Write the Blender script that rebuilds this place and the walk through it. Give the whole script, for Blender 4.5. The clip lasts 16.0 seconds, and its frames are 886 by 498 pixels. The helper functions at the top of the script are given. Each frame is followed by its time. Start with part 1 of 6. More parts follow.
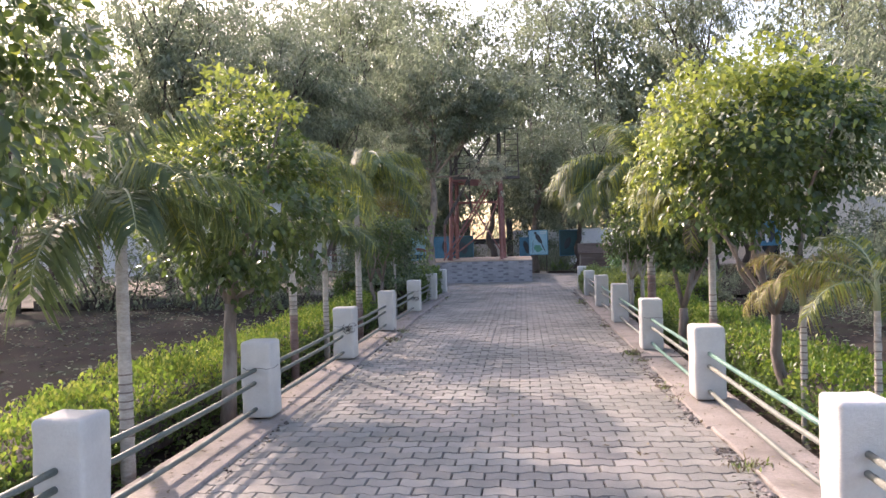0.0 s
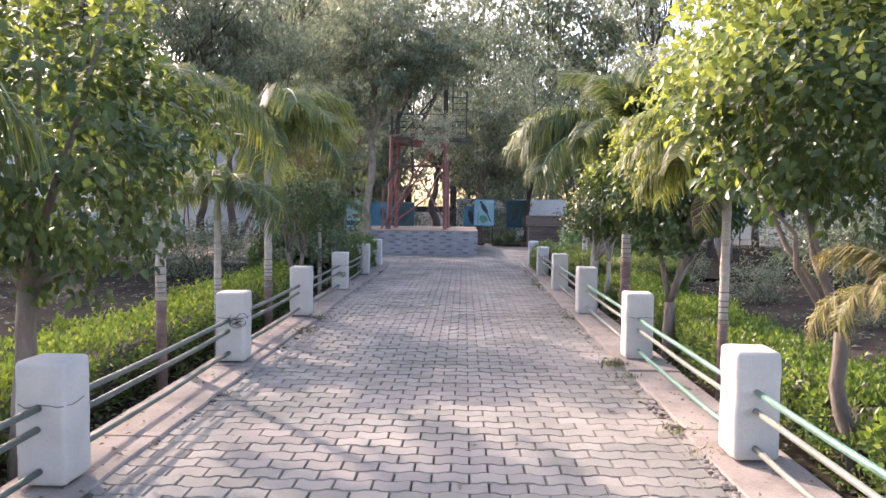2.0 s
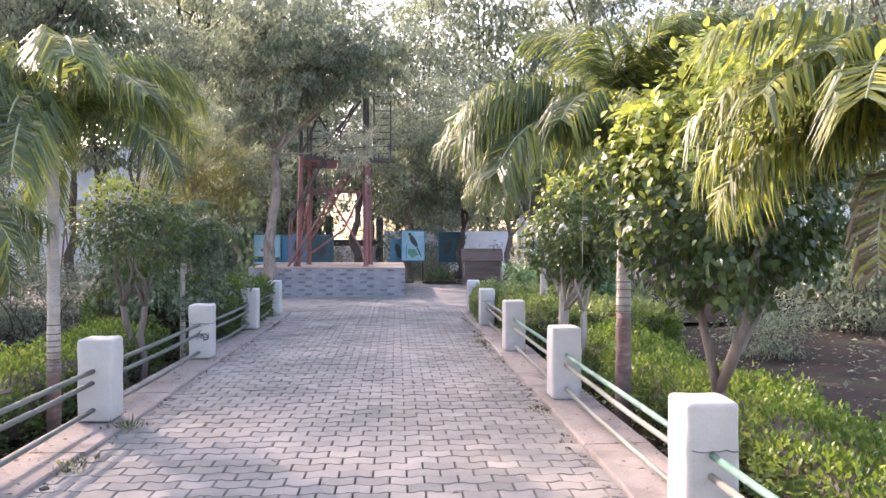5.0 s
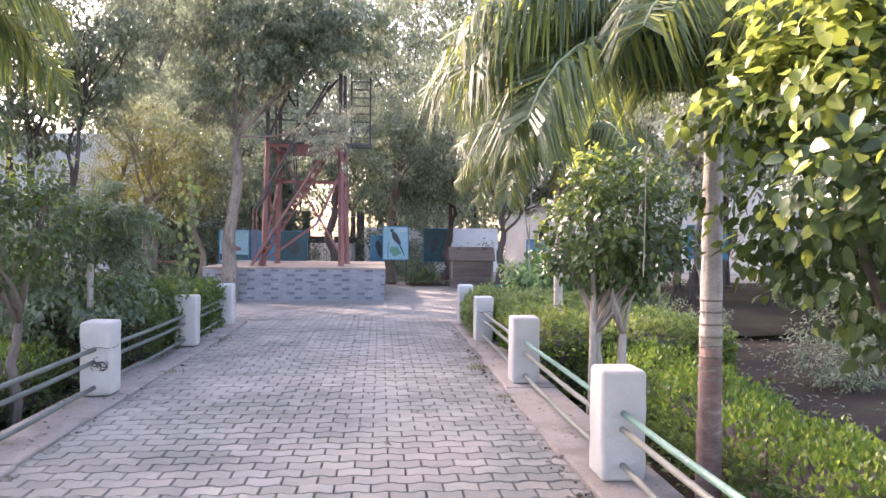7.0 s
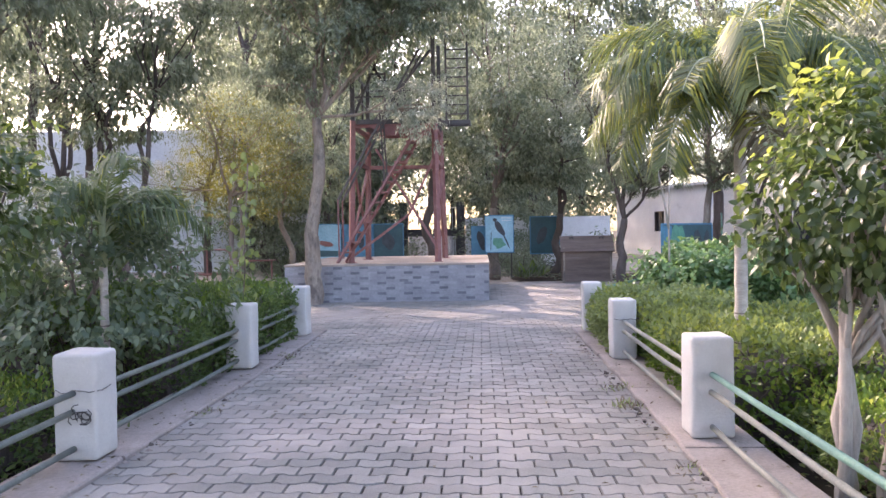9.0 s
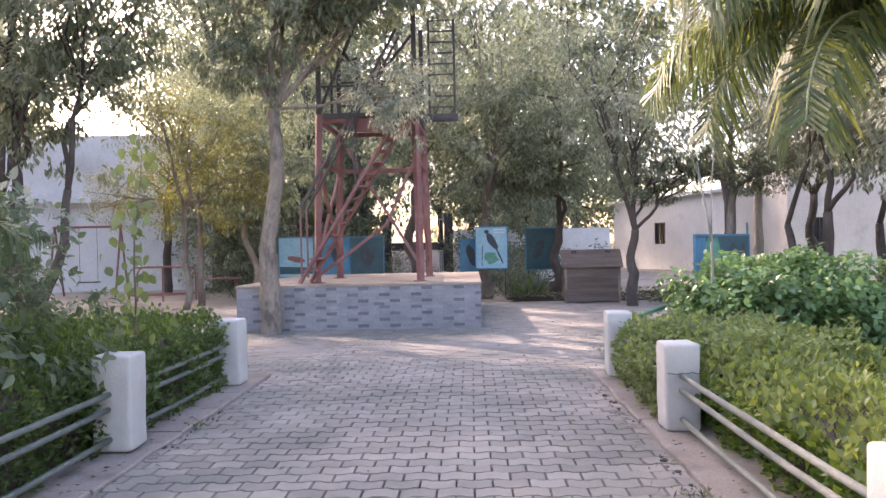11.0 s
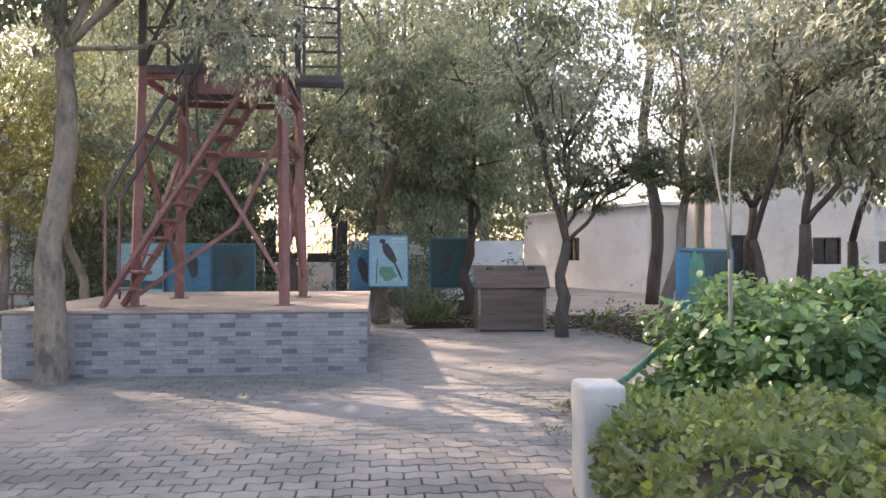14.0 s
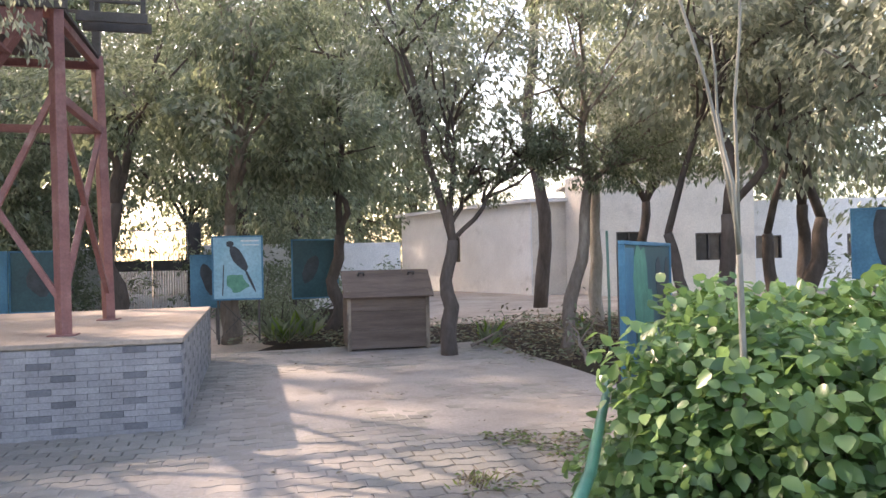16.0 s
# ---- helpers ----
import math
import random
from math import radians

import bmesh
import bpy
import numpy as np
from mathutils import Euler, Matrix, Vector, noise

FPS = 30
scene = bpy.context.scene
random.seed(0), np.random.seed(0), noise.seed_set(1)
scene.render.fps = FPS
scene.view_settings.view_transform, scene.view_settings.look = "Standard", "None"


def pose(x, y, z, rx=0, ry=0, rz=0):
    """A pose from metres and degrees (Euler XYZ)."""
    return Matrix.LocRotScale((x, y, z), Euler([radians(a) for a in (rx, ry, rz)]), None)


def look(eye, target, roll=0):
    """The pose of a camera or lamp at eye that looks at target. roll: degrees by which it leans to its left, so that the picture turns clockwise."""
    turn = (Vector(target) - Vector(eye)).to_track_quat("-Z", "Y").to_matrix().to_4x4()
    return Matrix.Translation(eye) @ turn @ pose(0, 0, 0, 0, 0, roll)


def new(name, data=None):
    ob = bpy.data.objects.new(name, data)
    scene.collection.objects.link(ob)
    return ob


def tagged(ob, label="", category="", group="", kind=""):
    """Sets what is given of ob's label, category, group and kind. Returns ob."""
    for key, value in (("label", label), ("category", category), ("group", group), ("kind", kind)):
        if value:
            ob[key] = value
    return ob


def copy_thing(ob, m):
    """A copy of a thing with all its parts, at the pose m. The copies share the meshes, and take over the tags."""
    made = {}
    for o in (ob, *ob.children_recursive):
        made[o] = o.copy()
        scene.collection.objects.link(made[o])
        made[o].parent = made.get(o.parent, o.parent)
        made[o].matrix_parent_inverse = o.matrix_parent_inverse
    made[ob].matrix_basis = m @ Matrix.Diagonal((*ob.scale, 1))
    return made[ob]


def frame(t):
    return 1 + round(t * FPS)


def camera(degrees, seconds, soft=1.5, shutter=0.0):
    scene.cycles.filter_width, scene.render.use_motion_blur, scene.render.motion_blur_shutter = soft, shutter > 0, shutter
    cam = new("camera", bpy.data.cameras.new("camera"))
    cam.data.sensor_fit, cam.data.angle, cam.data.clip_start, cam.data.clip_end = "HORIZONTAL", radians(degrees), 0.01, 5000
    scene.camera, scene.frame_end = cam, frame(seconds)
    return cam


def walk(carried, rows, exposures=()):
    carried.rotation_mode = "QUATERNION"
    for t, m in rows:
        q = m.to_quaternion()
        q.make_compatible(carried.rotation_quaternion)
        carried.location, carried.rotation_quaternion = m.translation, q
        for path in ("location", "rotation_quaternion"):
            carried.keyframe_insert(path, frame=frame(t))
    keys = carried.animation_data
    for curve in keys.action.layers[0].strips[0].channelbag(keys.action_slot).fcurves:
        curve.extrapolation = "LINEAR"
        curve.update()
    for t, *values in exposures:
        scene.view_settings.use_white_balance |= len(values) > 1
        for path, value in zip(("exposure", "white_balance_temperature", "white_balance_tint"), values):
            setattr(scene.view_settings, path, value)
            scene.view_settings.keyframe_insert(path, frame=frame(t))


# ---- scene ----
cam = camera(61.8, 16.0)
PATH = [
    (0, (0.191, -0.326, 1.635), (-0.024, 1.662, 1.61), -1.6),
    (0.5, (0.124, 0.315, 1.64), (-0.172, 2.293, 1.629), -1.0),
    (1, (0.06, 0.949, 1.638), (-0.132, 2.939, 1.601), -1.0),
    (1.5, (0.077, 1.566, 1.63), (-0.085, 3.555, 1.504), 1.8),
    (2, (0.063, 2.248, 1.632), (0.006, 4.244, 1.517), 0.7),
    (2.5, (0.1, 2.929, 1.612), (0.138, 4.927, 1.512), -0.5),
    (3, (0.137, 3.625, 1.596), (0.252, 5.619, 1.494), -1.0),
    (3.5, (0.193, 4.294, 1.608), (0.336, 6.288, 1.556), -1.1),
    (4, (0.208, 4.965, 1.611), (0.311, 6.963, 1.592), -0.2),
    (6.5, (0.383, 8.215, 1.544), (0.553, 10.207, 1.514), 0.7),
    (7, (0.39, 8.855, 1.563), (0.558, 10.847, 1.535), 0.6),
    (7.5, (0.375, 9.497, 1.549), (0.363, 11.497, 1.504), 2.1),
    (8, (0.33, 10.134, 1.535), (0.252, 12.132, 1.499), 1.6),
    (8.5, (0.353, 10.77, 1.516), (0.255, 12.767, 1.498), -0.3),
    (9, (0.372, 11.43, 1.491), (0.266, 13.427, 1.444), -1.0),
    (11.5, (0.349, 14.666, 1.499), (0.292, 16.665, 1.499), -1.2),
    (12, (0.374, 15.316, 1.516), (0.348, 17.316, 1.528), -0.9),
    (12.5, (0.466, 16.026, 1.501), (0.47, 18.026, 1.528), -0.9),
    (13, (0.523, 16.671, 1.501), (0.608, 18.669, 1.525), -0.5),
    (13.5, (0.568, 17.25, 1.477), (0.68, 19.247, 1.5), -0.1),
    (14, (0.604, 17.838, 1.479), (0.787, 19.83, 1.5), -0.0),
    (14.5, (0.712, 18.49, 1.441), (0.989, 20.471, 1.438), -0.5),
    (15, (0.853, 19.153, 1.443), (1.197, 21.123, 1.419), -0.5),
    (15.5, (0.934, 19.767, 1.447), (1.4, 21.712, 1.448), -1.0),
    (16, (1.103, 20.301, 1.472), (1.61, 22.236, 1.498), -1.3),
]
walk(cam, [(t, look(eye, target, roll)) for t, eye, target, roll in PATH],
     [(0.0, 1.85, 6900, 23), (2.0, 2.15, 6900, 24), (3.5, 2.36, 6950, 25), (7.0, 2.75, 6950, 29), (9.0, 2.68, 6950, 28), (11.5, 2.66, 7450, 29), (13.0, 2.38, 7600, 25), (16.0, 2.56, 7750, 22)])

# ---- world, sun, exposure ----
SUN_AZ, SUN_EL = -42.0, 30.0
world = bpy.data.worlds.new("world")
scene.world = world
world.use_nodes = True
wn = world.node_tree
sky = wn.nodes.new("ShaderNodeTexSky")
sky.sky_type = "NISHITA"
sky.sun_disc = False
sky.sun_elevation = radians(SUN_EL)
sky.sun_rotation = radians(SUN_AZ) % (2 * math.pi)
sky.air_density, sky.dust_density, sky.ozone_density = 1.0, 3.0, 1.2
wn.links.new(sky.outputs[0], wn.nodes["Background"].inputs[0])
wn.nodes["Background"].inputs[1].default_value = 0.15
sun = new("sun", bpy.data.lights.new("sun", "SUN"))
sun.data.energy, sun.data.angle, sun.data.color = 2.1, radians(1.0), (1.0, 0.88, 0.76)
to_sun = Vector((math.sin(radians(SUN_AZ)) * math.cos(radians(SUN_EL)), math.cos(radians(SUN_AZ)) * math.cos(radians(SUN_EL)), math.sin(radians(SUN_EL))))
sun.matrix_world = look(to_sun * 60, (0, 0, 0))

# ---- materials ----
def nodes_of(name):
    m = bpy.data.materials.new(name)
    m.use_nodes = True
    nt = m.node_tree
    return m, nt, nt.nodes["Principled BSDF"]


def ramp_of(nt, fac, stops):
    r = nt.nodes.new("ShaderNodeValToRGB")
    els = r.color_ramp.elements
    while len(els) < len(stops):
        els.new(0.5)
    for e, (p, c) in zip(els, stops):
        e.position, e.color = p, (*c, 1)
    nt.links.new(fac, r.inputs[0])
    return r.outputs[0]


def noise_of(nt, scale, detail=6, rough=0.6, stretch=(1, 1, 1), world_space=True):
    if world_space:
        src = nt.nodes.new("ShaderNodeNewGeometry").outputs["Position"]
    else:
        src = nt.nodes.new("ShaderNodeTexCoord").outputs["Object"]
    mp = nt.nodes.new("ShaderNodeMapping")
    mp.inputs["Scale"].default_value = stretch
    nt.links.new(src, mp.inputs[0])
    n = nt.nodes.new("ShaderNodeTexNoise")
    n.inputs["Scale"].default_value, n.inputs["Detail"].default_value, n.inputs["Roughness"].default_value = scale, detail, rough
    nt.links.new(mp.outputs[0], n.inputs[0])
    return n.outputs[0]


def mixed(nt, a, b, fac, mode="MIX"):
    x = nt.nodes.new("ShaderNodeMix")
    x.data_type, x.blend_type = "RGBA", mode
    for sock, v in ((x.inputs[0], fac), (x.inputs[6], a), (x.inputs[7], b)):
        if isinstance(v, (int, float)):
            sock.default_value = v
        elif isinstance(v, tuple):
            sock.default_value = (*v, 1)
        else:
            nt.links.new(v, sock)
    return x.outputs[2]


def surface(name, dark, light, scale=3.0, fine=40.0, rough=0.8, bump=0.15, stain=None, stain_scale=1.2, stain_at=(0.52, 0.66),
            metal=0.0, stretch=(1, 1, 1), piece=0.0, world_space=True, spec=0.4, speck=0.2):
    """A weathered surface: broad mottling, fine grain, stains with a shape of their own, relief."""
    m, nt, b = nodes_of(name)
    broad = noise_of(nt, scale, 4, 0.6, stretch, world_space)
    grain = noise_of(nt, fine, 5, 0.7, stretch, world_space)
    col = ramp_of(nt, broad, [(0.3, dark), (0.7, light)])
    g = ramp_of(nt, grain, [(0.25, (1 - speck * 1.3,) * 3), (0.75, (1 + speck,) * 3)])
    col = mixed(nt, col, g, 1.0, "MULTIPLY")
    if stain:
        f = ramp_of(nt, noise_of(nt, stain_scale, 8, 0.65, stretch, world_space), [(stain_at[0], (0, 0, 0)), (stain_at[1], (1, 1, 1))])
        col = mixed(nt, col, stain, f)
    if piece:
        rnd = nt.nodes.new("ShaderNodeObjectInfo").outputs["Random"]
        isl = nt.nodes.new("ShaderNodeNewGeometry").outputs["Random Per Island"]
        add = nt.nodes.new("ShaderNodeMath")
        add.operation = "ADD"
        nt.links.new(rnd, add.inputs[0]), nt.links.new(isl, add.inputs[1])
        fr = nt.nodes.new("ShaderNodeMath")
        fr.operation = "FRACT"
        nt.links.new(add.outputs[0], fr.inputs[0])
        v = ramp_of(nt, fr.outputs[0], [(0.0, (1 - piece,) * 3), (1.0, (1 + piece, 1 + piece * 0.95, 1 + piece * 0.9))])
        col = mixed(nt, col, v, 1.0, "MULTIPLY")
    nt.links.new(col, b.inputs["Base Color"])
    b.inputs["Roughness"].default_value, b.inputs["Metallic"].default_value = rough, metal
    b.inputs["Specular IOR Level"].default_value = spec
    if bump:
        bp = nt.nodes.new("ShaderNodeBump")
        bp.inputs["Strength"].default_value, bp.inputs["Distance"].default_value = bump, 0.02
        nt.links.new(grain, bp.inputs["Height"])
        nt.links.new(bp.outputs[0], b.inputs["Normal"])
    return m


def leaf_material(name, stops, through_col, share=0.4, rough=0.45):
    """Leaves: each leaf its own green, glossy above, letting light through."""
    m, nt, b = nodes_of(name)
    isl = nt.nodes.new("ShaderNodeNewGeometry").outputs["Random Per Island"]
    col = ramp_of(nt, isl, stops)
    big = ramp_of(nt, noise_of(nt, 1.1, 3), [(0.3, (0.75, 0.78, 0.75)), (0.7, (1.2, 1.17, 1.1))])
    col = mixed(nt, col, big, 1.0, "MULTIPLY")
    nt.links.new(col, b.inputs["Base Color"])
    b.inputs["Roughness"].default_value = rough
    b.inputs["Specular IOR Level"].default_value = 0.45
    tr = nt.nodes.new("ShaderNodeBsdfTranslucent")
    tcol = mixed(nt, col, through_col, 0.6)
    nt.links.new(tcol, tr.inputs[0])
    mx = nt.nodes.new("ShaderNodeMixShader")
    mx.inputs[0].default_value = share
    nt.links.new(b.outputs[0], mx.inputs[1]), nt.links.new(tr.outputs[0], mx.inputs[2])
    nt.links.new(mx.outputs[0], nt.nodes["Material Output"].inputs[0])
    return m


M_PAVER = surface("paver", (0.178, 0.173, 0.155), (0.262, 0.252, 0.224), 0.9, 70, 0.85, 0.35, (0.345, 0.305, 0.268), 0.55, (0.42, 0.66), piece=0.16, speck=0.16)
M_JOINT = surface("joint_soil", (0.06, 0.05, 0.043), (0.13, 0.11, 0.09), 4, 60, 0.95, 0.4)
# dark brown soil, taken darker still to carry the trees' shade in its colour
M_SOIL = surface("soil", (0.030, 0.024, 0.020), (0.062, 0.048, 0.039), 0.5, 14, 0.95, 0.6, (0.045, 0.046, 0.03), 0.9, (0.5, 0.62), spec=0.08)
M_DUST = surface("dusty_ground", (0.30, 0.245, 0.20), (0.44, 0.37, 0.31), 0.5, 25, 0.95, 0.4, (0.22, 0.18, 0.145), 0.8)
M_KERB = surface("kerb_concrete", (0.26, 0.222, 0.197), (0.35, 0.30, 0.268), 1.6, 45, 0.9, 0.5, (0.19, 0.165, 0.145), 1.4)
M_POST = surface("whitewash", (0.455, 0.44, 0.41), (0.565, 0.547, 0.51), 3, 50, 0.85, 0.35, (0.47, 0.45, 0.42), 2.6, (0.62, 0.85), speck=0.05)
M_CRACK = surface("old_mortar", (0.10, 0.095, 0.09), (0.2, 0.19, 0.18), 6, 60, 0.9, 0.3)
M_PIPE = surface("pipe_grey_green", (0.095, 0.112, 0.098), (0.165, 0.187, 0.165), 5, 70, 0.5, 0.15, (0.20, 0.15, 0.11), 5, (0.62, 0.72))
M_PIPE_CREAM = surface("pipe_cream", (0.165, 0.17, 0.148), (0.25, 0.248, 0.212), 5, 70, 0.55, 0.15, (0.30, 0.24, 0.18), 5, (0.6, 0.75))
M_PIPE_TEAL = surface("pipe_teal", (0.09, 0.20, 0.155), (0.17, 0.29, 0.235), 5, 70, 0.45, 0.12, (0.42, 0.42, 0.36), 4, (0.6, 0.75))
M_RAIL = surface("rail_green", (0.03, 0.14, 0.09), (0.055, 0.205, 0.135), 5, 70, 0.4, 0.12, (0.16, 0.24, 0.18), 4, (0.6, 0.75))
M_BARK = surface("bark", (0.13, 0.105, 0.088), (0.25, 0.205, 0.175), 5, 28, 0.95, 0.8, (0.33, 0.30, 0.265), 3, (0.55, 0.7), stretch=(1, 1, 0.3))
M_BARK_PALE = surface("pale_bark", (0.28, 0.245, 0.21), (0.43, 0.385, 0.335), 4, 30, 0.9, 0.6, (0.19, 0.16, 0.135), 3.5, (0.56, 0.7), stretch=(1, 1, 0.3))
M_BARK_DARK = surface("dark_bark", (0.062, 0.05, 0.045), (0.13, 0.105, 0.092), 5, 28, 0.95, 0.8, stretch=(1, 1, 0.3))
M_SAPLING = surface("sapling_bark", (0.20, 0.195, 0.165), (0.31, 0.30, 0.255), 5, 30, 0.85, 0.4, (0.36, 0.35, 0.30), 3, (0.55, 0.7), stretch=(1, 1, 0.3))
M_TAN = surface("tan_bark", (0.215, 0.17, 0.132), (0.345, 0.283, 0.228), 4, 26, 0.95, 0.8, (0.13, 0.105, 0.088), 4.5, (0.50, 0.62), stretch=(1, 1, 0.45))
M_PALM = surface("palm_trunk", (0.36, 0.325, 0.285), (0.52, 0.475, 0.415), 5, 30, 0.85, 0.45, (0.25, 0.21, 0.18), 3, (0.55, 0.7), stretch=(1, 1, 2.5))
M_PALM_BASE = surface("palm_trunk_base", (0.16, 0.10, 0.085), (0.27, 0.185, 0.16), 5, 30, 0.9, 0.5, (0.34, 0.30, 0.27), 4, (0.55, 0.7), stretch=(1, 1, 2.5))
M_RING = surface("palm_scar", (0.15, 0.12, 0.105), (0.23, 0.195, 0.17), 6, 40, 0.9, 0.3)
M_SHAFT = surface("palm_crownshaft", (0.24, 0.28, 0.15), (0.36, 0.38, 0.22), 5, 30, 0.6, 0.2, stretch=(1, 1, 0.2))
M_RED = surface("red_oxide_paint", (0.20, 0.085, 0.078), (0.29, 0.137, 0.125), 3, 40, 0.6, 0.2, (0.36, 0.21, 0.19), 3.5, (0.55, 0.75))
M_DARKSTEEL = surface("dark_steel", (0.05, 0.045, 0.043), (0.10, 0.088, 0.082), 4, 50, 0.55, 0.15)
M_WOOD = surface("weathered_board", (0.115, 0.082, 0.067), (0.20, 0.148, 0.122), 3, 26, 0.75, 0.35, (0.23, 0.18, 0.155), 2, (0.55, 0.75), stretch=(0.25, 1, 3), piece=0.12)
M_SLATE = surface("grey_stone_tile", (0.245, 0.24, 0.25), (0.328, 0.322, 0.333), 3, 50, 0.75, 0.35, piece=0.10)
M_SLATE_DARK = surface("dark_stone_tile", (0.135, 0.134, 0.148), (0.19, 0.189, 0.205), 3, 50, 0.75, 0.35, piece=0.12)
M_GROUT = surface("tile_grout", (0.22, 0.22, 0.232), (0.30, 0.30, 0.312), 3, 50, 0.9, 0.3)
M_PLASTER = surface("cream_plaster", (0.68, 0.61, 0.525), (0.79, 0.72, 0.63), 0.8, 25, 0.9, 0.2, (0.50, 0.45, 0.40), 0.7, (0.56, 0.75))
M_WHITEWALL = surface("white_plaster", (0.70, 0.69, 0.67), (0.82, 0.81, 0.79), 0.8, 25, 0.9, 0.2, (0.52, 0.50, 0.48), 0.7, (0.58, 0.75))
M_GREYWALL = surface("grey_plaster", (0.58, 0.60, 0.62), (0.70, 0.72, 0.74), 0.6, 25, 0.9, 0.25, (0.45, 0.46, 0.47), 0.5, (0.55, 0.72))
M_GLASSDARK = surface("dark_window", (0.03, 0.033, 0.037), (0.06, 0.064, 0.07), 3, 20, 0.15, 0.0)
M_BLUE = surface("sign_blue", (0.04, 0.16, 0.26), (0.07, 0.24, 0.36), 3, 30, 0.5, 0.05, (0.04, 0.16, 0.25), 2)
M_SKYBLUE = surface("sign_sky", (0.19, 0.40, 0.50), (0.29, 0.50, 0.59), 2.2, 20, 0.4, 0.03)
M_TEAL = surface("sign_teal", (0.016, 0.062, 0.078), (0.032, 0.105, 0.122), 2, 20, 0.45, 0.03)
M_INK = surface("sign_dark_print", (0.025, 0.035, 0.045), (0.05, 0.065, 0.08), 8, 40, 0.45, 0.0)
M_PRINTGREEN = surface("sign_green_print", (0.05, 0.20, 0.15), (0.10, 0.32, 0.22), 8, 40, 0.45, 0.0)
M_PRINTPALE = surface("sign_pale_print", (0.5, 0.56, 0.58), (0.62, 0.67, 0.69), 8, 40, 0.45, 0.0)
M_SILVER = surface("gate_sheet", (0.55, 0.555, 0.55), (0.69, 0.69, 0.68), 3, 40, 0.45, 0.1, (0.33, 0.29, 0.26), 2)
M_DUSTFILM = surface("trodden_dust", (0.25, 0.23, 0.213), (0.335, 0.31, 0.285), 0.8, 30, 0.95, 0.3, (0.20, 0.18, 0.165), 1.1)

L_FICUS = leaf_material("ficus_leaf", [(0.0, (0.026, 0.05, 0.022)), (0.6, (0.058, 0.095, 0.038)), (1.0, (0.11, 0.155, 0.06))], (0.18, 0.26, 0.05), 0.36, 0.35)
L_YOUNG_LIT = leaf_material("young_lit_leaf", [(0.0, (0.15, 0.205, 0.04)), (0.6, (0.27, 0.32, 0.06)), (1.0, (0.40, 0.42, 0.11))], (0.44, 0.50, 0.10), 0.42, 0.4)
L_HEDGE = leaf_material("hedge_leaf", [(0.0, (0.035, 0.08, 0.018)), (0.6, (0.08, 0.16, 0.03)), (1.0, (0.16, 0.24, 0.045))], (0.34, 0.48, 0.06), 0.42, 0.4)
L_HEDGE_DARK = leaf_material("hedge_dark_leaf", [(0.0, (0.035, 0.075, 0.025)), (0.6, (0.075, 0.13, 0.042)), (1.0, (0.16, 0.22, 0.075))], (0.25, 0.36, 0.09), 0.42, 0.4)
L_BUSH = leaf_material("bush_leaf", [(0.0, (0.055, 0.125, 0.058)), (0.6, (0.115, 0.225, 0.095)), (1.0, (0.25, 0.38, 0.17))], (0.30, 0.48, 0.13), 0.4, 0.3)
L_HEDGE_PALE = leaf_material("hedge_pale_leaf", [(0.0, (0.10, 0.14, 0.058)), (0.6, (0.185, 0.235, 0.095)), (1.0, (0.30, 0.35, 0.16))], (0.36, 0.45, 0.12), 0.42, 0.45)
L_PALM = leaf_material("palm_leaflet", [(0.0, (0.042, 0.07, 0.033)), (0.6, (0.088, 0.125, 0.055)), (1.0, (0.17, 0.205, 0.09))], (0.25, 0.34, 0.11), 0.36, 0.5)
L_PALM_YELLOW = leaf_material("palm_leaflet_yellow", [(0.0, (0.15, 0.18, 0.04)), (0.6, (0.26, 0.285, 0.06)), (1.0, (0.36, 0.34, 0.085))], (0.50, 0.52, 0.09), 0.42, 0.55)
L_STRAW = leaf_material("palm_leaflet_straw", [(0.0, (0.20, 0.16, 0.07)), (0.6, (0.33, 0.26, 0.12)), (1.0, (0.46, 0.38, 0.2))], (0.5, 0.4, 0.14), 0.3, 0.6)
L_TREE = leaf_material("tree_leaf", [(0.0, (0.05, 0.07, 0.048)), (0.5, (0.118, 0.15, 0.10)), (1.0, (0.32, 0.35, 0.26))], (0.35, 0.41, 0.25), 0.5, 0.3)
L_TREE_GREY = leaf_material("tree_leaf_grey", [(0.0, (0.105, 0.125, 0.092)), (0.5, (0.25, 0.275, 0.215)), (1.0, (0.50, 0.52, 0.43))], (0.44, 0.48, 0.36), 0.47, 0.3)
L_SHRUB = leaf_material("shrub_leaf", [(0.0, (0.06, 0.095, 0.06)), (0.6, (0.125, 0.17, 0.105)), (1.0, (0.25, 0.30, 0.20))], (0.24, 0.33, 0.15), 0.42, 0.35)
L_WARM = leaf_material("tree_leaf_warm", [(0.0, (0.07, 0.085, 0.025)), (0.6, (0.13, 0.14, 0.04)), (1.0, (0.22, 0.19, 0.06))], (0.4, 0.38, 0.08), 0.42, 0.45)
L_DRY = leaf_material("dry_leaf", [(0.0, (0.10, 0.08, 0.055)), (0.6, (0.175, 0.145, 0.10)), (1.0, (0.28, 0.24, 0.17))], (0.26, 0.22, 0.13), 0.15, 0.8)

# ---- mesh helpers ----
rng = np.random.default_rng(7)


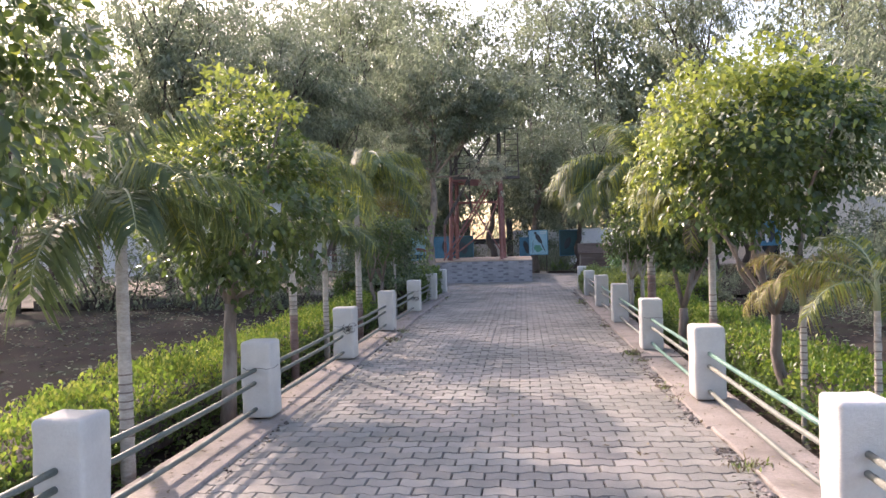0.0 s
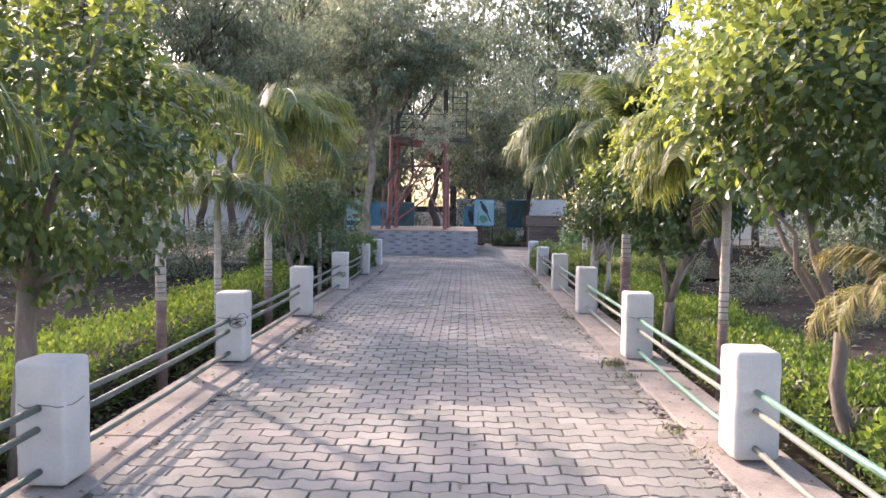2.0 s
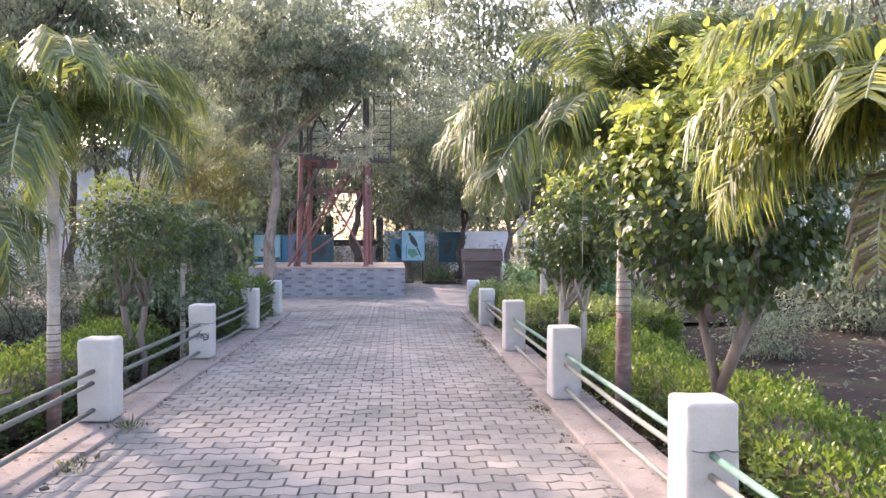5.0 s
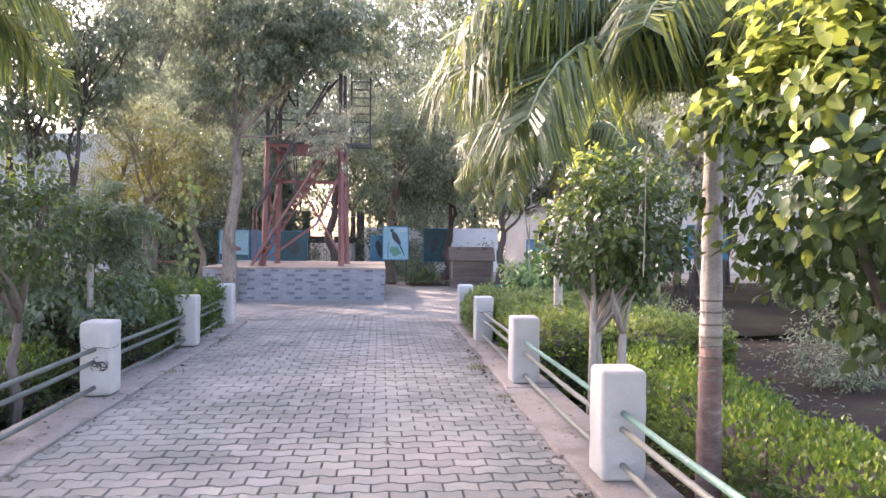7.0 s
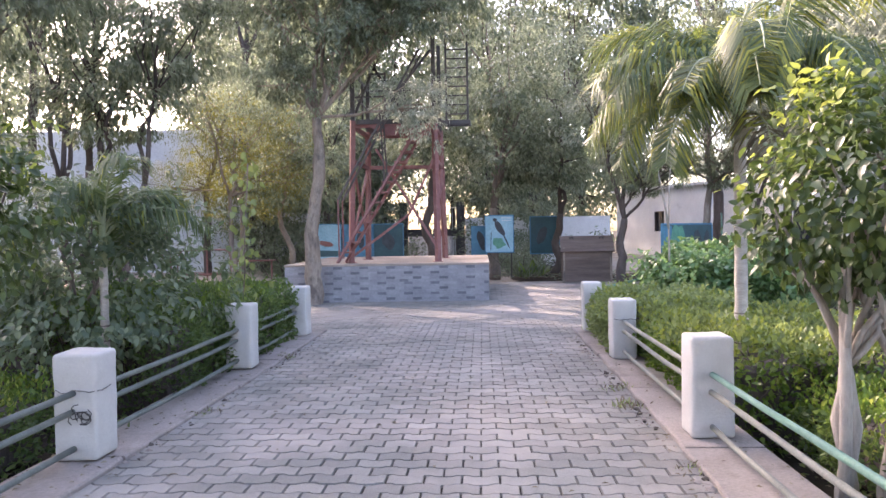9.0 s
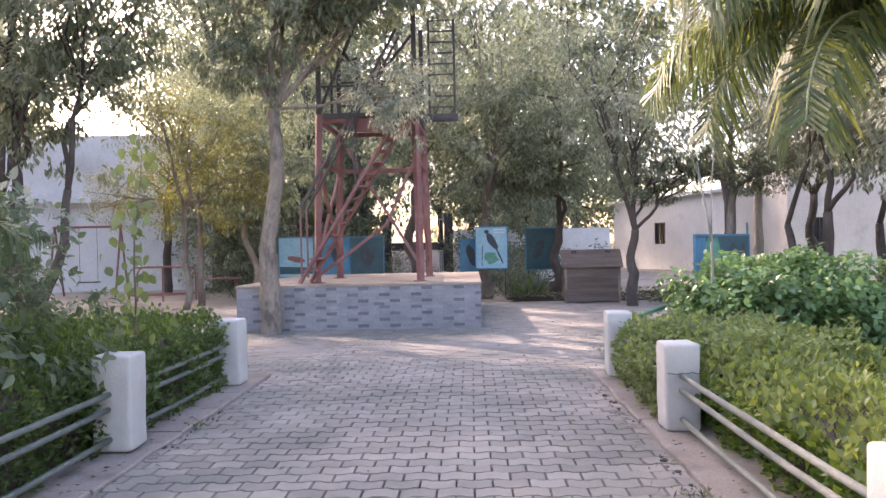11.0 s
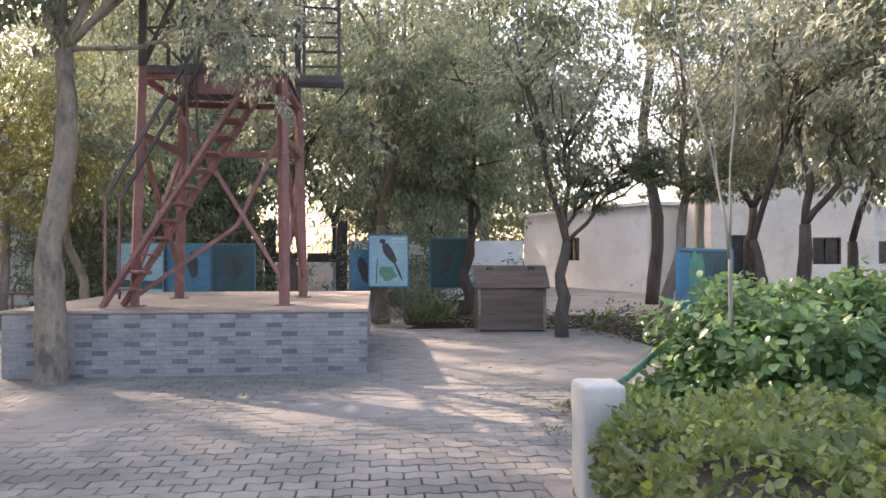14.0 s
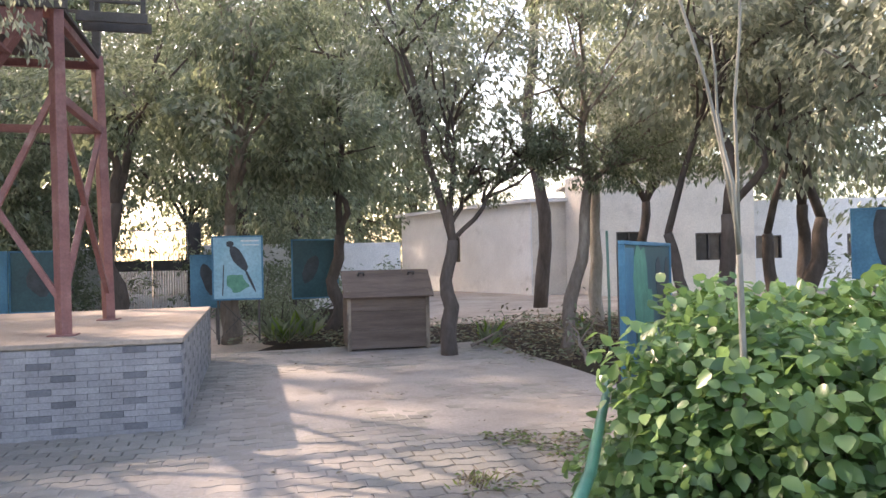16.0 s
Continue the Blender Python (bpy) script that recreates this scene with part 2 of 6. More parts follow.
class Geo:
    """Gathers faces for one mesh."""

    def __init__(self):
        self.v, self.f, self.m = [], [], []

    def add(self, verts, faces, mat=0):
        o = len(self.v)
        self.v += [tuple(p) for p in verts]
        self.f += [tuple(i + o for i in f) for f in faces]
        self.m += [mat] * len(faces)
        return self

    def box(self, lo, hi, mat=0, m=None, c=0.0):
        """A box, with its edges cut off by c."""
        bm = bmesh.new()
        bmesh.ops.create_cube(bm, size=1)
        size = [h - l for l, h in zip(lo, hi)]
        bmesh.ops.scale(bm, vec=size, verts=bm.verts)
        bmesh.ops.translate(bm, vec=[(l + h) / 2 for l, h in zip(lo, hi)], verts=bm.verts)
        if c:
            bmesh.ops.bevel(bm, geom=bm.edges[:], offset=c, segments=1, affect="EDGES", profile=0.5)
        if m is not None:
            bmesh.ops.transform(bm, matrix=m, verts=bm.verts)
        bm.verts.index_update()
        self.add([v.co for v in bm.verts], [[v.index for v in f.verts] for f in bm.faces], mat)
        bm.free()
        return self

    def beam(self, a, b, w, h, mat=0, c=0.003):
        """A straight bar from a to b, w wide and h deep."""
        a, b = Vector(a), Vector(b)
        d = b - a
        m = Matrix.Translation(a) @ d.to_track_quat("Z", "Y").to_matrix().to_4x4()
        return self.box((-w / 2, -h / 2, 0), (w / 2, h / 2, d.length), mat, m, c)

    def tube(self, pts, radii, sides=8, mat=0, cap=True, wobble=0.0):
        pts = [Vector(p) for p in pts]
        n = len(pts)
        up = Vector((0.3, 1, 0.1)).normalized()
        verts = []
        for i, p in enumerate(pts):
            d = (pts[min(i + 1, n - 1)] - pts[max(i - 1, 0)]).normalized()
            x = d.cross(up)
            if x.length < 0.05:
                x = d.cross(Vector((1, 0, 0)))
            x.normalize()
            y = d.cross(x)
            for k in range(sides):
                a = 2 * math.pi * k / sides
                r = radii[i] * (1 + (wobble * (noise.noise(p * 3 + Vector((math.cos(a), math.sin(a), 0)))) if wobble else 0))
                verts.append(p + (x * math.cos(a) + y * math.sin(a)) * r)
        faces = [(i * sides + k, i * sides + (k + 1) % sides, (i + 1) * sides + (k + 1) % sides, (i + 1) * sides + k) for i in range(n - 1) for k in range(sides)]
        if cap:
            faces += [tuple(range(sides))[::-1], tuple((n - 1) * sides + k for k in range(sides))]
        return self.add(verts, faces, mat)

    def mesh(self, name, mats, smooth=False):
        me = bpy.data.meshes.new(name)
        me.from_pydata(self.v, [], self.f)
        for m in mats:
            me.materials.append(m)
        me.polygons.foreach_set("material_index", self.m)
        if smooth:
            me.polygons.foreach_set("use_smooth", [True] * len(self.f))
        me.update()
        return me


def thing(name, label, category, at=(0, 0, 0), turn=0.0, group="", kind=""):
    ob = new(name)
    ob.empty_display_size = 0.1
    ob.matrix_world = pose(*at, 0, 0, turn)
    return tagged(ob, label, category, group, kind)


def part(name, me, parent, label="", kind=""):
    ob = new(name, me)
    ob.parent = parent
    return tagged(ob, label, "", "", kind)


def solid(name, geo, mats, label, category, kind="", group="", smooth=False):
    return tagged(new(name, geo.mesh(name, mats if isinstance(mats, (list, tuple)) else [mats], smooth)), label, category, group, kind)


def unit(a):
    return a / np.maximum(np.linalg.norm(a, axis=1, keepdims=True), 1e-9)


def leaves_mesh(name, P, D, N, L, W, mats, idx=None, rich=False, fold=0.25):
    """Pointed leaves folded on the midrib: place, growing way, normal, length, width of each."""
    n = len(P)
    D = unit(D)
    S = unit(np.cross(N, D))
    U = np.cross(D, S)
    L, W = np.broadcast_to(L, n)[:, None], np.broadcast_to(W, n)[:, None]
    if rich:
        curl = -(0.04 + 0.22 * np.random.default_rng(n).random((n, 1)))
        mid = lambda t: P + D * L * t + U * L * curl * t * t
        side = lambda t, w, q: mid(t) + S * W * w * q + U * W * fold * w
        V = np.stack([mid(0.0), mid(0.34), mid(0.7), mid(1.0), side(0.17, 0.40, 1), side(0.47, 0.5, 1), side(0.8, 0.27, 1), side(0.17, 0.40, -1), side(0.47, 0.5, -1), side(0.8, 0.27, -1)], 1)
        half = [(0, 1, 4), (1, 5, 4), (1, 2, 5), (2, 6, 5), (2, 3, 6)]
        F = np.array(half + [(a, c + 3 if c > 3 else c, b + 3 if b > 3 else b) for a, b, c in half])
    else:
        V = np.stack([P, P + D * L * .45 + S * W * .5 + U * W * fold, P + D * L, P + D * L * .45 - S * W * .5 + U * W * fold], 1)
        F = np.array([[0, 2, 1], [0, 3, 2]])
    k = V.shape[1]
    faces = (F[None] + (np.arange(n) * k)[:, None, None]).reshape(-1, F.shape[1])
    me = bpy.data.meshes.new(name)
    me.vertices.add(n * k)
    me.vertices.foreach_set("co", V.reshape(-1).astype(np.float32))
    nf, s = faces.shape
    me.loops.add(nf * s)
    me.loops.foreach_set("vertex_index", faces.reshape(-1).astype(np.int32))
    me.polygons.add(nf)
    me.polygons.foreach_set("loop_start", (np.arange(nf) * s).astype(np.int32))
    for m in mats:
        me.materials.append(m)
    if idx is not None:
        me.polygons.foreach_set("material_index", np.repeat(idx, len(F)).astype(np.int32))
    if rich:
        me.polygons.foreach_set("use_smooth", np.ones(nf, bool))
    me.update(calc_edges=True)
    me.validate()
    return me


def ball(n):
    return unit(rng.normal(size=(n, 3)))


def clump_crown(name, n_clumps, per, centre, radii, clump_r, leaf, mats, young=0.0, droop=0.5, shell=0.55, ragged=0.25, rich=False, seed=1):
    """A crown of leaf clumps inside an uneven ellipsoid. Returns the mesh and the clumps' places."""
    global rng
    rng = np.random.default_rng(seed)
    d = ball(n_clumps)
    lump = np.array([noise.noise(Vector(q) * 1.7 + Vector((seed, 0, 0))) for q in d])
    r = (shell + (1 - shell) * rng.random(n_clumps) ** 0.6) * (1 + ragged * 2 * lump)
    C = np.array(centre) + d * r[:, None] * np.array(radii)
    P = np.repeat(C, per, 0)
    off = ball(len(P)) * (rng.random(len(P)) ** 0.5)[:, None] * clump_r
    off[:, 2] *= 0.75
    P = P + off
    out = unit(P - np.array(centre))
    D = out * 0.6 + ball(len(P)) * 0.8 + np.array([0, 0, -droop])
    N = out * 0.7 + np.array([0, 0, 0.9]) + ball(len(P)) * 0.6
    size = leaf[0] * (0.65 + 0.6 * rng.random(len(P)))
    idx = np.zeros(len(P), int)
    # second leaf colour on top and -x rim: young growth plus painted sunlight
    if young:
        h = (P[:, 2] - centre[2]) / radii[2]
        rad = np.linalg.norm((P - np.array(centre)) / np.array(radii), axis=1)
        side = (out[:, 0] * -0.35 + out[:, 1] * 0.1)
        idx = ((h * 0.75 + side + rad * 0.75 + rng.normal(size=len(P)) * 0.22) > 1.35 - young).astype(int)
    return leaves_mesh(name, P, D, N, size, size * leaf[1], mats, idx, rich), C


# ---- ground ----
g = Geo()
g.add([(-400, -400, -0.36), (400, -400, -0.36), (400, 700, -0.36), (-400, 700, -0.36)], [(0, 1, 2, 3)])
solid("ground", g, M_SOIL, "bare dark brown soil under the trees", "ground", "structure")

# the raised causeway under the paving, its bed, and the dusty yard beyond
g = Geo()
g.box((-2.52, -9, -0.34), (2.2, 22.6, -0.03))
solid("path_bed", g, M_JOINT, "dark soil bed under the paving blocks", "path", "structure")
g = Geo()
g.box((-16, 22.6, -0.34), (4.9, 33.2, -0.032))
solid("yard_bed", g, M_JOINT, "dark soil bed under the yard paving", "ground", "structure")


def rough_sheet(name, x0, x1, y0, y1, z, step, amp, material, label, seed):
    """An uneven sheet of ground with a ragged rim."""
    nx, ny = max(2, int((x1 - x0) / step)), max(2, int((y1 - y0) / step))
    verts, faces = [], []
    for j in range(ny + 1):
        for i in range(nx + 1):
            x, y = x0 + (x1 - x0) * i / nx, y0 + (y1 - y0) * j / ny
            edge = min(i, nx - i, j, ny - j)
            h = noise.noise(Vector((x * 0.6 + seed, y * 0.6, 0))) * amp + noise.noise(Vector((x * 2.5, y * 2.5, seed))) * amp * 0.4
            if edge < 4:
                h -= 0.25 * (1 - edge / 4) ** 2
            verts.append((x + noise.noise(Vector((x, y, 3 + seed))) * step * 0.5, y + noise.noise(Vector((x, y, 9 + seed))) * step * 0.5, z + h))
    for j in range(ny):
        for i in range(nx):
            a = j * (nx + 1) + i
            faces.append((a, a + 1, a + nx + 2, a + nx + 1))
    gg = Geo().add(verts, faces)
    return solid(name, gg, material, label, "ground", "structure", smooth=True)


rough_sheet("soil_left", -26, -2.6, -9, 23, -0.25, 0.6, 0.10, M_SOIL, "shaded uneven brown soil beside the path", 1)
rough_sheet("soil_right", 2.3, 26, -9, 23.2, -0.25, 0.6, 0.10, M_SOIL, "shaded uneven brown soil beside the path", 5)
rough_sheet("dust_left", -34, -5.2, 22.6, 47, 0.0, 0.7, 0.05, M_DUST, "pale trodden dusty ground of the play yard", 9)
rough_sheet("dust_back", -7, 3.0, 33.0, 60, -0.02, 0.7, 0.04, M_DUST, "pale trodden dusty ground before the gate", 13)
rough_sheet("dust_right", 5.0, 34, 36.0, 60, -0.02, 0.7, 0.04, M_DUST, "pale dusty ground before the building", 15)
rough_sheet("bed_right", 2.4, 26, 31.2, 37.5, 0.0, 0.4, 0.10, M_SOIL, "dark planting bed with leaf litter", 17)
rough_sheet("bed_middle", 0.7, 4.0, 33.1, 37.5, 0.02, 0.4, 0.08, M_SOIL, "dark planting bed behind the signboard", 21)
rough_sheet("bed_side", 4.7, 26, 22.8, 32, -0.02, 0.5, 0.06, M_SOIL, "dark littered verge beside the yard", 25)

# ---- kerbs ----
def kerb(name, x0, x1, seed):
    t = thing(name, "worn pinkish concrete kerb slab along the path", "kerb", kind="structure")
    y = -8.0
    r = random.Random(seed)
    while y < 22.5:
        n = r.uniform(1.4, 2.4)
        e = min(y + n, 22.6)
        gg = Geo()
        j0, j1 = r.uniform(-.02, .02), r.uniform(-.02, .02)
        nseg = 8
        lo, hi = [], []
        for i in range(nseg + 1):
            yy = y + 0.008 + (e - y - 0.016) * i / nseg
            w = noise.noise(Vector((yy * 2.3, seed, 0))) * 0.025
            lo.append((x0 + w * (seed == 2) + j0 * (seed == 2), yy)), hi.append((x1 + w * (seed == 1) + j1 * (seed == 1), yy))
        verts = []
        h = 0.03 + r.uniform(-.008, .012)
        for (a, yy), (b, _) in zip(lo, hi):
            dz = noise.noise(Vector((yy * 3, seed, 4))) * 0.006
            verts += [(a, yy, -0.2), (a, yy, h - 0.012 + dz), (a + 0.012, yy, h + dz), (b - 0.012, yy, h - dz), (b, yy, h - 0.012 - dz), (b, yy, -0.2)]
        faces = [(i * 6 + k, i * 6 + k + 1, i * 6 + 7 + k, i * 6 + 6 + k) for i in range(nseg) for k in range(5)]
        faces += [(0, 5, 4, 3, 2, 1), tuple(nseg * 6 + k for k in range(6))]
        part("slab", gg.add(verts, faces).mesh("slab", [M_KERB]), t)
        y = e


kerb("kerb_left", -2.54, -2.02, 1)
kerb("kerb_right", 1.69, 2.22, 2)

# ---- fence: whitewashed posts and three pipes ----
def post_mesh(seed, h=0.72):
    bm = bmesh.new()
    bmesh.ops.create_cube(bm, size=1)
    bmesh.ops.scale(bm, vec=(0.29, 0.29, h - 0.02), verts=bm.verts)
    bmesh.ops.bevel(bm, geom=bm.edges[:], offset=0.028, segments=3, affect="EDGES", profile=0.5)
    bmesh.ops.subdivide_edges(bm, edges=[e for e in bm.edges if e.calc_length() > 0.2], cuts=5, use_grid_fill=True)
    for v in bm.verts:
        q = v.co * 6 + Vector((seed * 7.3, 0, 0))
        v.co += Vector((noise.noise(q), noise.noise(q + Vector((5, 0, 0))), noise.noise(q + Vector((0, 9, 0))) * 0.7)) * 0.009
        v.co.z += h / 2 + 0.02
    me = bpy.data.meshes.new("shaft")
    bm.to_mesh(me)
    bm.free()
    me.materials.append(M_POST)
    me.polygons.foreach_set("use_smooth", [True] * len(me.polygons))
    return me


POSTS = [post_mesh(i) for i in range(5)]


def crack_mesh(seed):
    r = random.Random(seed)
    gg = Geo()
    z, pts = 0.44 + r.uniform(-.05, .05), []
    for i in range(8):
        pts.append((-0.12 + 0.037 * i, -0.1485, z + r.uniform(-.012, .012)))
    gg.tube(pts, [0.0035] * 8, 4)
    pts = [(0.1485, -0.13 + 0.03 * i, z + r.uniform(-.01, .01)) for i in range(7)]
    gg.tube(pts, [0.003] * 7, 4)
    return gg.mesh("crack", [M_CRACK])


CRACKS = [crack_mesh(i) for i in range(3)]
LEFT_Y = [0.4, 3.6, 6.52, 9.85, 12.99, 16.35, 19.57, 22.1]
RIGHT_Y = [0.75, 3.95, 7.2, 10.34, 13.67, 16.83, 19.97, 22.30]
for side, ys, xf in ((0, LEFT_Y, -2.28), (1, RIGHT_Y, 1.93)):
    for i, y in enumerate(ys):
        p = thing("fence_post", "square whitewashed masonry fence post on the kerb", "post", (xf, y - 0.145, 0.012), random.uniform(-2, 2), "fence posts along the path")
        shaft = part("shaft", POSTS[(i * 2 + side) % 5], p)
        if side == 1 and i >= 6:
            shaft.scale = (0.92, 0.92, 0.95 if i == 6 else 0.99)
        if i % 3 == (2 if side == 0 else 0) or (side == 0 and i in (2, 3, 5)):
            part("crack", CRACKS[i % 3], p, "dark hairline crack in the whitewash")


def pipe_run(y0, y1, x, z, material, sag, label):
    gg = Geo()
    n = 6
    pts = [(x + 0.004 * math.sin(i * 1.7 + z * 20), y0 + (y1 - y0) * i / n, z - sag * math.sin(math.pi * i / n)) for i in range(n + 1)]
    gg.tube(pts, [0.0205] * (n + 1), 10)
    return solid("fence_pipe", gg, material, label, "pipe", group="fence pipes between the posts", smooth=True)


for side, ys, x in ((0, LEFT_Y, -2.29), (1, RIGHT_Y, 1.92)):
    for i in range(len(ys) - 1):
        for k, z in enumerate((0.475, 0.365, 0.135)):
            mt, lb = (M_PIPE, "grey-green painted steel pipe rail, rust-spotted")
            if side == 1:
                mt, lb = (M_PIPE_CREAM, "faded cream painted steel pipe rail")
                if (i in (1, 2, 3, 4) and k == 0) or (i == 2 and k == 2):
                    mt, lb = (M_PIPE_TEAL, "peeling teal-green painted steel pipe rail")
            pipe_run(ys[i] - 0.004, ys[i + 1] - 0.286, x, z + 0.012 * math.sin(i * 2.1 + k), mt, 0.006 + 0.004 * k, lb)

g = Geo().tube([(2.0, 22.40, 0.59), (2.40, 23.02, 0.605), (2.95, 24.0, 0.62), (3.4, 24.8, 0.62)], [0.026] * 4, 10)
solid("green_handrail", g, M_RAIL, "green painted steel handrail leaving the last post", "handrail", smooth=True)

# ---- tiled stone platform ----
PX0, PX1, PY0, PY1, PZ = -3.92, 0.50, 27.32, 32.2, 0.82
plat = thing("platform", "raised square platform faced with grey split-stone tiles", "platform")
g = Geo().box((PX0 + 0.01, PY0 + 0.01, -0.1), (PX1 - 0.01, PY1 - 0.01, PZ - 0.05))
part("core", g.mesh("core", [M_GROUT]), plat)
g = Geo().box((PX0 - 0.02, PY0 - 0.02, PZ - 0.048), (PX1 + 0.02, PY1 + 0.02, PZ), c=0.008)
part("top_slab", g.mesh("top_slab", [M_DUST]), plat, "dusty sunlit concrete top")
r = random.Random(3)
TL = 0.192
tile_long = Geo().box((0, -0.016, 0), (TL - 0.0025, 0.0, 0.0542), c=0.0015)
TILE = [tile_long.mesh("stone_tile", [M_SLATE]), tile_long.mesh("stone_tile", [M_SLATE_DARK])]
rest = Geo()
count = 0


def dark_tile(along, row):
    """Every second course carries single dark tiles, staggered from one such course to the next."""
    if row % 2 != 1:
        return r.random() < 0.02
    return (along + 0.288 * (row // 2 % 2) + 0.096) % 0.576 < 0.19 and r.random() < 0.92


for row in range(14):
    z = -0.02 + row * 0.056
    x = PX0 - TL / 2 * (row % 2)
    while x < PX1 - 0.02:
        dark = dark_tile(x - PX0, row)
        if x >= PX0 and x + TL <= PX1 and count < 300 and x > -3.6:
            t = part("stone_tile", TILE[1 if dark else 0], plat)
            t.location = (x, PY0 + 0.008 - r.uniform(0, 0.007), z)
            count += 1
        else:
            a, b = max(x, PX0), min(x + TL - 0.0025, PX1)
            if b - a > 0.02:
                rest.box((a, PY0 - 0.01, z), (b, PY0 + 0.01, z + 0.0542), 1 if dark else 0, None, 0.0015)
        x += TL
    for face in (0, 1):
        y = PY0 - TL / 2 * ((row + 1) % 2)
        while y < PY1 - 0.02:
            a, b = max(y, PY0 + 0.012), min(y + TL - 0.0025, PY1)
            dark = dark_tile(y - PY0, row)
            if b - a > 0.02:
                xx = PX1 if face else PX0
                rest.box((xx - 0.012, a, z), (xx + 0.009 + r.uniform(0, .004), b, z + 0.0542), 1 if dark else 0, None, 0.0015)
            y += TL
part("stone_tiles_rest", rest.mesh("stone_tiles_rest", [M_SLATE, M_SLATE_DARK]), plat, kind="stuff")

# ---- red steel watch tower on the platform ----
tower = thing("watch_tower", "red oxide painted steel watch tower with braced legs", "tower", (0, 0, PZ))
LEGS = [(-0.62, 28.06), (-0.56, 30.06), (-2.50, 29.98), (-2.58, 28.02)]
TOP = [(-0.66, 28.1), (-0.64, 30.0), (-2.44, 29.94), (-2.5, 28.06)]
HT = 3.2
for (x, y), (u, v) in zip(LEGS, TOP):
    g = Geo()
    g.beam((x, y, 0), (u, v, HT), 0.11, 0.11, 0, 0.006)
    g.box((x - 0.12, y - 0.12, 0), (x + 0.12, y + 0.12, 0.014), 0, None, 0.002)
    part("leg", g.mesh("leg", [M_RED]), tower)
    g = Geo().beam((u, v, HT + 0.002), (u * 0.985 - 0.02, v, 5.3), 0.09, 0.09, 0, 0.005)
    part("mast", g.mesh("mast", [M_DARKSTEEL]), tower, "dark upper mast")


def leg_at(i, z):
    (x, y), (u, v) = LEGS[i % 4], TOP[i % 4]
    return Vector((x + (u - x) * z / HT, y + (v - y) * z / HT, z))


for a, e in ((leg_at(0, 0.3), (-1.98, 28.02, 2.55)), (leg_at(3, 0.12), (-1.26, 28.10, 1.08)), ((-1.26, 28.10, 1.08), leg_at(0, 2.4))):
    part("brace", Geo().beam(a, e, 0.055, 0.055).mesh("brace", [M_RED]), tower)
for i, z0, z1 in ((0, 0.3, 2.3), (2, 0.4, 2.3)):
    for a, e in ((i, i + 1), (i + 1, i)):
        g = Geo().beam(leg_at(a, z0), leg_at(e, z1), 0.055, 0.055)
        part("brace", g.mesh("brace", [M_RED]), tower)
for i in range(4):
    for z in ((3.08,) if i == 3 else (2.3, 3.08)):
        g = Geo().beam(leg_at(i, z), leg_at(i + 1, z), 0.07, 0.09)
        part("beam", g.mesh("beam", [M_RED]), tower)
for k in range(9):
    x0 = -2.36 + k * 0.2
    part("deck_plank", Geo().box((x0, 28.14, 3.145), (x0 + 0.17, 29.9, 3.185), 0, None, 0.004).mesh("deck_plank", [M_DARKSTEEL]), tower, "dark deck plank")
# sheet skirt hanging under the deck's front edge
prof = [(-2.28, 3.14), (-1.74, 2.84), (-0.74, 2.84), (-0.74, 3.14)]
g = Geo().add([(x, 27.965, z) for x, z in prof] + [(x, 27.985, z) for x, z in prof],
              [(0, 1, 2, 3), (7, 6, 5, 4)] + [(i, i + 4, (i + 1) % 4 + 4, (i + 1) % 4) for i in range(4)])
part("skirt_panel", g.mesh("skirt_panel", [M_RED]), tower, "dull red sheet panel")
for a, e in (((-2.40, 27.95), (-0.52, 27.95)), ((-0.52, 28.30), (0.15, 28.30)), ((-0.52, 28.62), (0.15, 28.62))):
    part("deck_edge", Geo().beam((*a, 3.15), (*e, 3.15), 0.04, 0.10).mesh("deck_edge", [M_DARKSTEEL]), tower, "dark steel deck edge")
for z in (3.72, 4.22):
    for a, e in (((-2.40, 28.0), (-1.75, 28.0)), ((-2.42, 28.0), (-2.42, 29.94)), ((-2.42, 29.96), (-0.7, 29.96))):
        part("guard_rail", Geo().beam((*a, z), (*e, z), 0.035, 0.035).mesh("guard_rail", [M_DARKSTEEL]), tower)
for x, y in ((-1.75, 28.0), (-2.42, 29.0), (-1.5, 29.96)):
    part("rail_post", Geo().beam((x, y, 3.18), (x, y, 4.26), 0.045, 0.045).mesh("rail_post", [M_DARKSTEEL]), tower)
for a, e in (((-2.5, 28.1, 3.25), (-1.65, 28.1, 5.2)), ((-1.3, 28.1, 3.25), (-2.45, 28.1, 5.1)), ((-2.45, 29.9, 3.25), (-0.85, 29.95, 5.2))):
    part("brace", Geo().beam(a, e, 0.06, 0.06).mesh("brace", [M_DARKSTEEL]), tower)
# upright ladder with a rung every hand's breadth at the deck's open end
for x in (-0.40, 0.09):
    part("ladder_rail", Geo().beam((x, 28.45, 3.19), (x, 28.45, 5.15), 0.045, 0.045).mesh("ladder_rail", [M_DARKSTEEL]), tower)
for k in range(9):
    z = 3.36 + k * 0.21
    part("rung", Geo().beam((-0.376, 28.45, z), (0.066, 28.45, z), 0.03, 0.03).mesh("rung", [M_DARKSTEEL]), tower)


def flight(a, b, wide, n, w, h):
    a, b = Vector(a), Vector(b)
    for s in (0, 1):
        o = Vector((0.10 * s, wide * s, 0))
        part("stringer", Geo().beam(a + o, b + o, w, h).mesh("stringer", [M_RED]), tower)
    for k in range(1, n):
        q = a.lerp(b, k / n)
        g = Geo().box((q.x - 0.09, q.y, q.z - 0.014), (q.x + 0.17, q.y + wide, q.z + 0.014), 0, None, 0.002)
        part("tread", g.mesh("tread", [M_RED]), tower)


